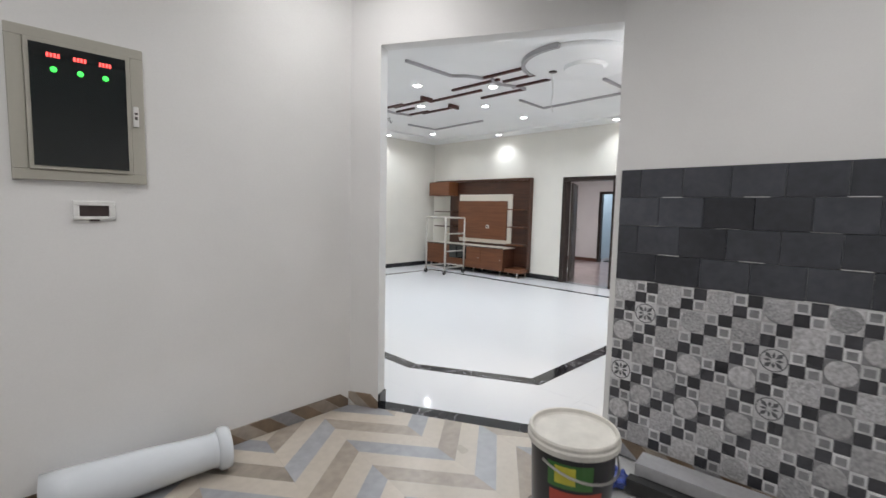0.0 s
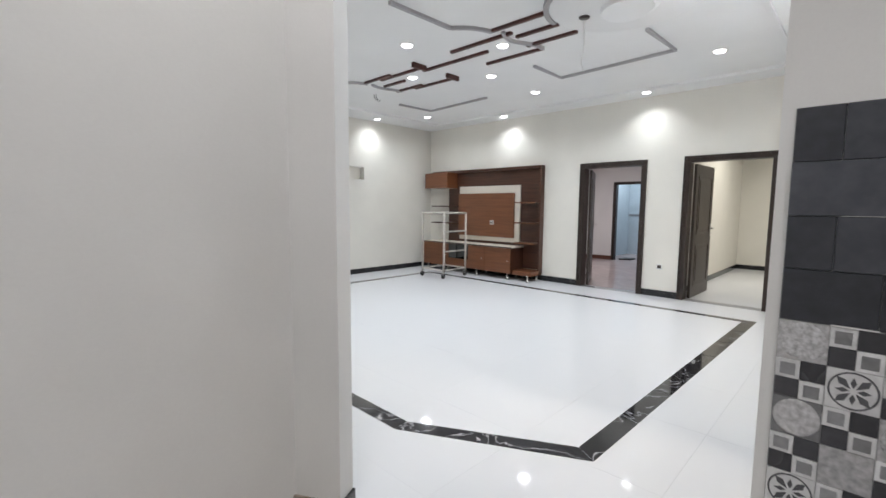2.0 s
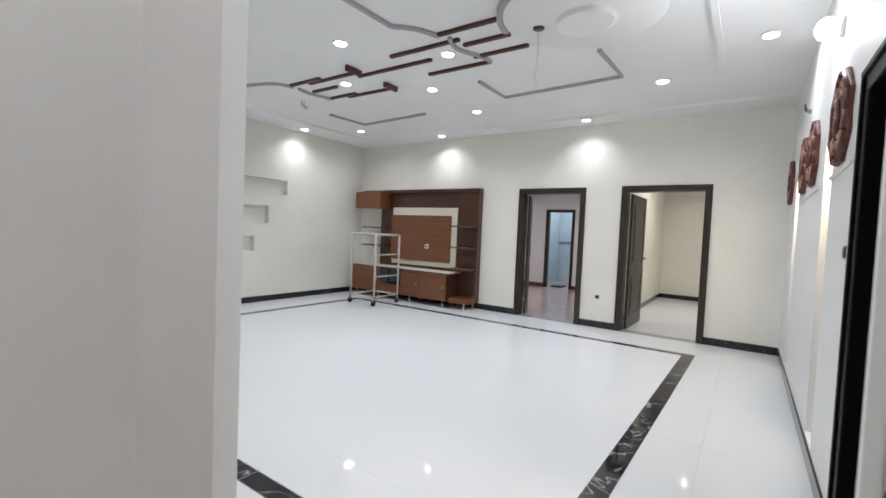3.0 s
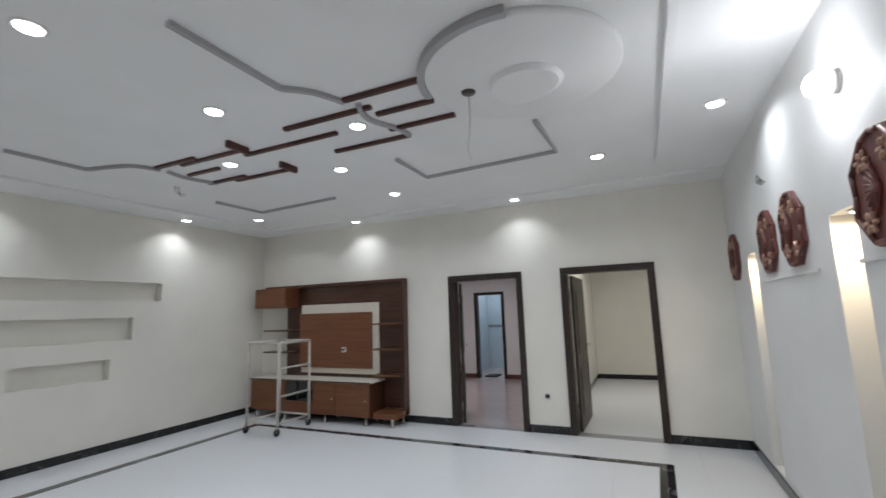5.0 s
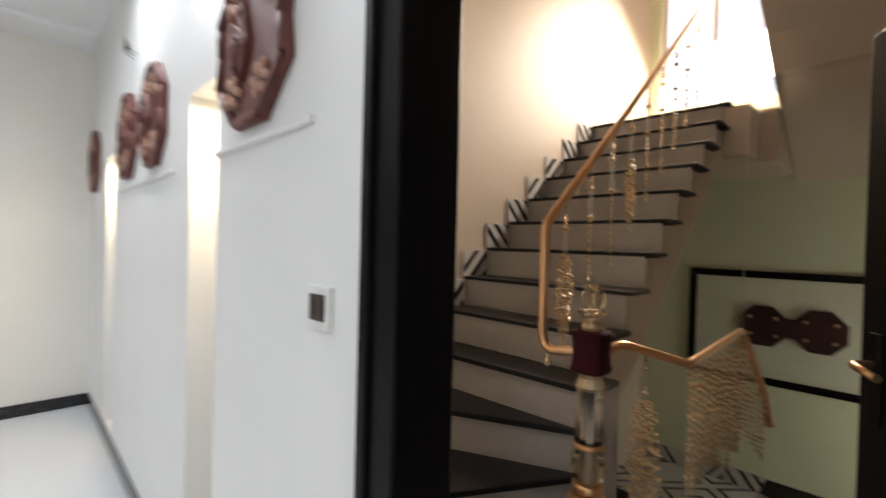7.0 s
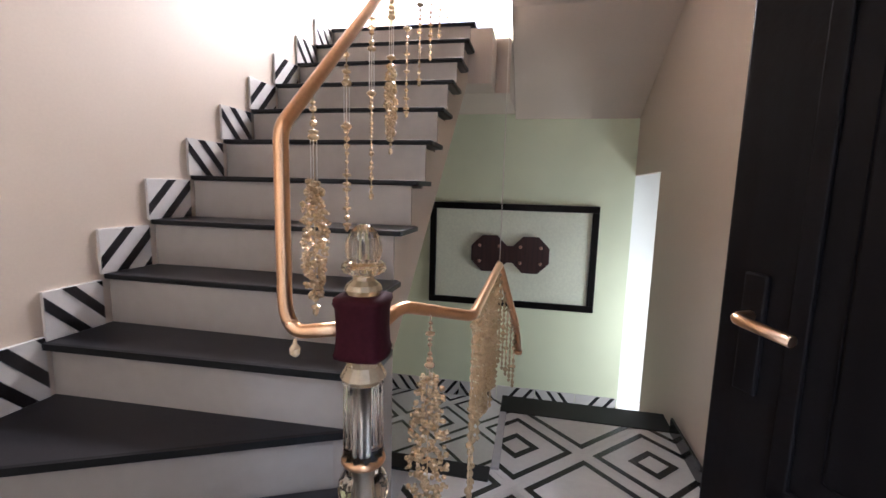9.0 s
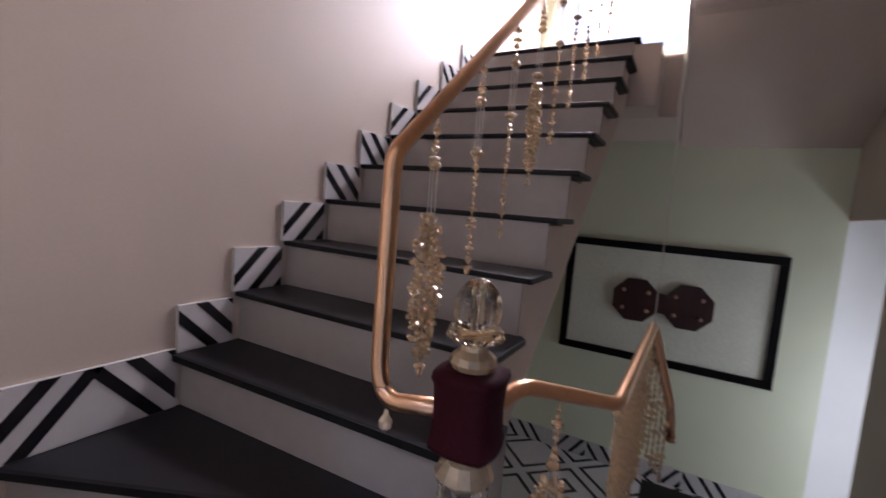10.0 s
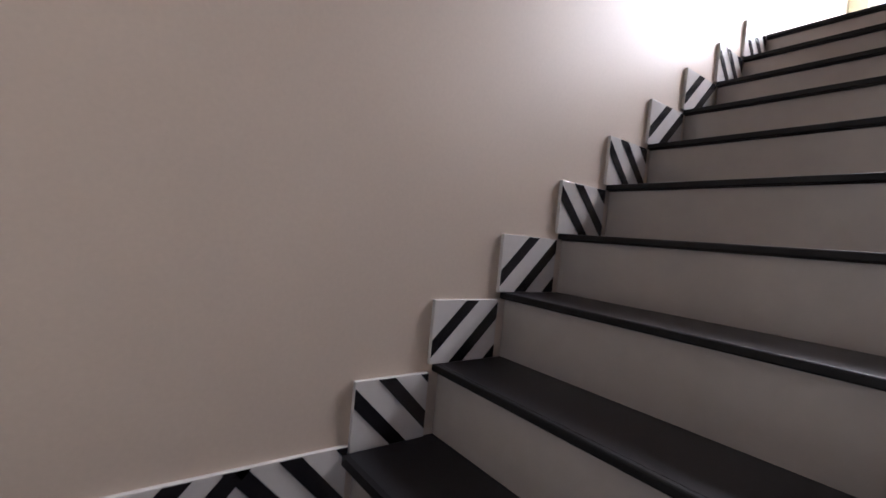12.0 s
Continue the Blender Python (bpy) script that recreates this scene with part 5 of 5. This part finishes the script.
for j in range(8):
    for i in range(13):
        x, z = 0.002 + i * C + (0.0), 1.043 - (j + 1) * C
        if x + C > 1.7:
            continue
        if (i + j) % 2 == 0:
            kind = pick.choice((0, 0, 2, 1, 3, 3, 3, 3, 3, 0, 1, 2))
            piece("mosaic_tile", C - 0.0012, C - 0.0012, 0.007, TILE_L if kind == 2 else TILE_I if kind == 0 else TILE_G, x, z, tiled, 0.0015)
            if kind in (0, 3):
                key = ("disc", kind)
                if key not in made:
                    made[key] = mesh_of("round_relief", shift(lathe([(0.056, 0), (0.055, 0.0012), (0.047, 0.0018), (0.045, 0.0012), (0.031, 0.0012), (0.029, 0.0018), (0.014, 0.0022), (0.004, 0.0022)] if kind else [(0.057, 0), (0.055, 0.0015), (0.045, 0.002), (0.02, 0.0012)], 20), pose(0, 0, 0, 90)))
                    made[key].materials.append(TILE_G if kind == 0 else TILE_M)
                ob = new("round_relief", made[key])
                ob.parent, ob.location = tiled, (x + C / 2, -0.007, z + C / 2)
            elif kind == 2:
                key = "ornament"
                if key not in made:
                    bm = bmesh.new()
                    for a in range(8):
                        u = a * math.pi / 4
                        tip, mid, wide = (0.052, 0.034, 0.010) if a % 2 else (0.040, 0.022, 0.007)
                        q = [(0.008 * math.cos(u), 0.008 * math.sin(u)), (mid * math.cos(u) - wide * math.sin(u), mid * math.sin(u) + wide * math.cos(u)), (tip * math.cos(u), tip * math.sin(u)), (mid * math.cos(u) + wide * math.sin(u), mid * math.sin(u) - wide * math.cos(u))]
                        bm.faces.new([bm.verts.new((ax, -0.0012, ay)) for ax, ay in q])
                    for a in range(24):
                        u, v = a * math.pi / 12, (a + 1) * math.pi / 12
                        bm.faces.new([bm.verts.new((r * math.cos(w), -0.0011, r * math.sin(w))) for r, w in ((0.050, u), (0.050, v), (0.055, v), (0.055, u))])
                    made[key] = mesh_of("ornament", bm)
                    made[key].materials.append(ORNAMENT)
                ob = new("ornament", made[key])
                ob.parent, ob.location = tiled, (x + C / 2, -0.007, z + C / 2)
        else:
            s = C / 2
            for a in (0, 1):
                for b in (0, 1):
                    dark = (a + b) % 2 == 0
                    piece("small_tile", s - 0.0012, s - 0.0012, 0.007 if dark else 0.009, TILE_D if dark else TILE_L, x + a * s, z + b * s, tiled, 0.0015)
                    if not dark:
                        piece("small_inset", s - 0.022, s - 0.022, 0.0105, TILE_I, x + a * s + 0.0105, z + b * s + 0.0105, tiled, 0.001)

# ---- living room floor: marble slabs and a black border ----
floor = tagged(new("floor_living"), "polished white marble floor with faint joints", "floor", kind="structure")
LIVING = [slant(0.0, 0.12), slant(SLEN + 0.245, 0.12), (XE - 0.01, YR), (XE - 0.01, YL), (2.356, YL)]
T = 0.80


def floor_piece(name, poly, window, material, parent, z=0.0, depth=0.01):
    p = clip(poly, window)
    if len(p) < 3:
        return
    cx, cy = sum(q[0] for q in p) / len(p), sum(q[1] for q in p) / len(p)
    ob = part(name, prism([(q[0] - cx, q[1] - cy) for q in p], -depth, 0), material, parent)
    ob.location = (cx, cy, z)
    return ob


for i in range(9):
    for j in range(10):
        x, y = 1.95 + i * T, 1.0 + j * T
        floor_piece("marble_tile", [(x + 0.0004, y + 0.0004), (x + T - 0.0004, y + 0.0004), (x + T - 0.0004, y + T - 0.0004), (x + 0.0004, y + T - 0.0004)], LIVING, MARBLE_W, floor)
border = tagged(new("floor_border"), "black marble border inlaid in the white floor", "floor border", kind="structure")
outer = [(3.595, 2.165), (7.83, 2.065), (7.83, 7.80), (3.06, 7.80), (3.06, 3.20)]
inner = [(3.67, 2.29), (7.725, 2.20), (7.725, 7.68), (3.175, 7.68), (3.175, 3.215)]
for k in range(5):
    a, b, c, d = (Vector(outer[k]), Vector(outer[(k + 1) % 5]), Vector(inner[(k + 1) % 5]), Vector(inner[k]))
    n = max(1, round((b - a).length / 0.6))
    for i in range(n):
        u, v = i / n + 0.001, (i + 1) / n - 0.001
        pts = [a.lerp(b, u), a.lerp(b, v), d.lerp(c, v), d.lerp(c, u)]
        cx = sum((p for p in pts), Vector((0, 0))) / 4
        ob = part("border_tile", prism([tuple(p - cx) for p in pts], -0.003, 0.0), MARBLE_K, border)
        ob.location = (cx.x, cx.y, 0.003)
thr = tagged(new("floor_strip"), "black marble threshold with white veins", "floor strip", kind="structure")
for i in range(3):
    u0, u1 = 0.262 + 0.5 * i, min(0.262 + 0.5 * (i + 1), SLEN) - 0.002
    p = [slant(u0, 0.0), slant(u1, 0.0), slant(u1, 0.119), slant(u0, 0.119)]
    part("threshold_tile", prism(p, -0.012, 0.001), MARBLE_K, thr)

# ---- zigzag kitchen floor ----
zig = tagged(new("floor_kitchen"), "cream, tan and blue-grey zigzag floor tiles", "floor", kind="structure")
KITCHEN = [(-2.6, -1.6), (3.05, -1.6), (3.05, 1.40), slant(SLEN, -0.001), slant(0.042, -0.001), (-2.6, KY - 0.002)]
HP, BH = 0.40, 0.165
ca, sa = math.cos(radians(-8)), math.sin(radians(-8))
for i in range(-6, 14):
    for j in range(-16, 34):
        x0, y0 = -1.2 + i * HP, -0.6 + j * BH
        up = i % 2 == 0
        ya, yb = (y0, y0 + HP) if up else (y0 + HP, y0)
        g = 0.0003
        poly = [(x0 + g, ya + g), (x0 + HP - g, yb + g), (x0 + HP - g, yb + BH - g), (x0 + g, ya + BH - g)]
        poly = [(ca * x - sa * y, sa * x + ca * y) for x, y in poly]
        m = ZIG_C if j % 2 == 0 else (ZIG_T if ((j // 2) + i) % 2 == 0 else ZIG_B)
        floor_piece("zigzag_tile", poly, KITCHEN, m, zig)


# ---- diamond floors of the stair hall and the lower landing ----
def diamond_floor(name, label, windows, z):
    """Square tiles laid on the diagonal, each with a black inlaid frame; every second one has a small black square."""
    t = tagged(new(name), label, "floor", kind="structure")
    P, U0, V0 = 0.52, 3.477, 1.763

    def flat(u, v):
        return ((u + v) / 2 ** 0.5, (v - u) / 2 ** 0.5)

    def patch(u0, v0, u1, v1):
        return [flat(u0, v0), flat(u0, v1), flat(u1, v1), flat(u1, v0)][::-1]

    for window in windows:
        for i in range(-7, 8):
            for j in range(-10, 6):
                u, v, h = U0 + (i + 0.5) * P, V0 + (j + 0.5) * P, P / 2 - 0.001
                floor_piece("floor_tile", patch(u - h, v - h, u + h, v + h), window, STRIPE_W, t, z)
                for r, w in ((0.222, 0.032),) if (i + j) % 2 else ((0.222, 0.032), (0.092, 0.036)):
                    for c in ((u - r, v - r, u - r + w, v + r), (u + r - w, v - r, u + r, v + r), (u - r + w, v - r, u + r - w, v - r + w), (u - r + w, v + r - w, u + r - w, v + r)):
                        floor_piece("inlay", patch(*c), window, STRIPE_K, t, z + 0.002, 0.0035)
    return t


def oblong(x0, y0, x1, y1):
    return [(x0, y0), (x1, y0), (x1, y1), (x0, y1)]


LAID = "white floor tiles with black square inlay laid on the diagonal"
diamond_floor("floor_hall", LAID, [oblong(SX0 + 0.001, -1.58, 4.150, -0.96), oblong(SX0 + 0.001, -0.96, 4.6, SYN)], 0.0)
diamond_floor("floor_lower", LAID, [oblong(SX0 + 0.001, SY + 0.013, SX - 0.001, -0.4)], -0.76)
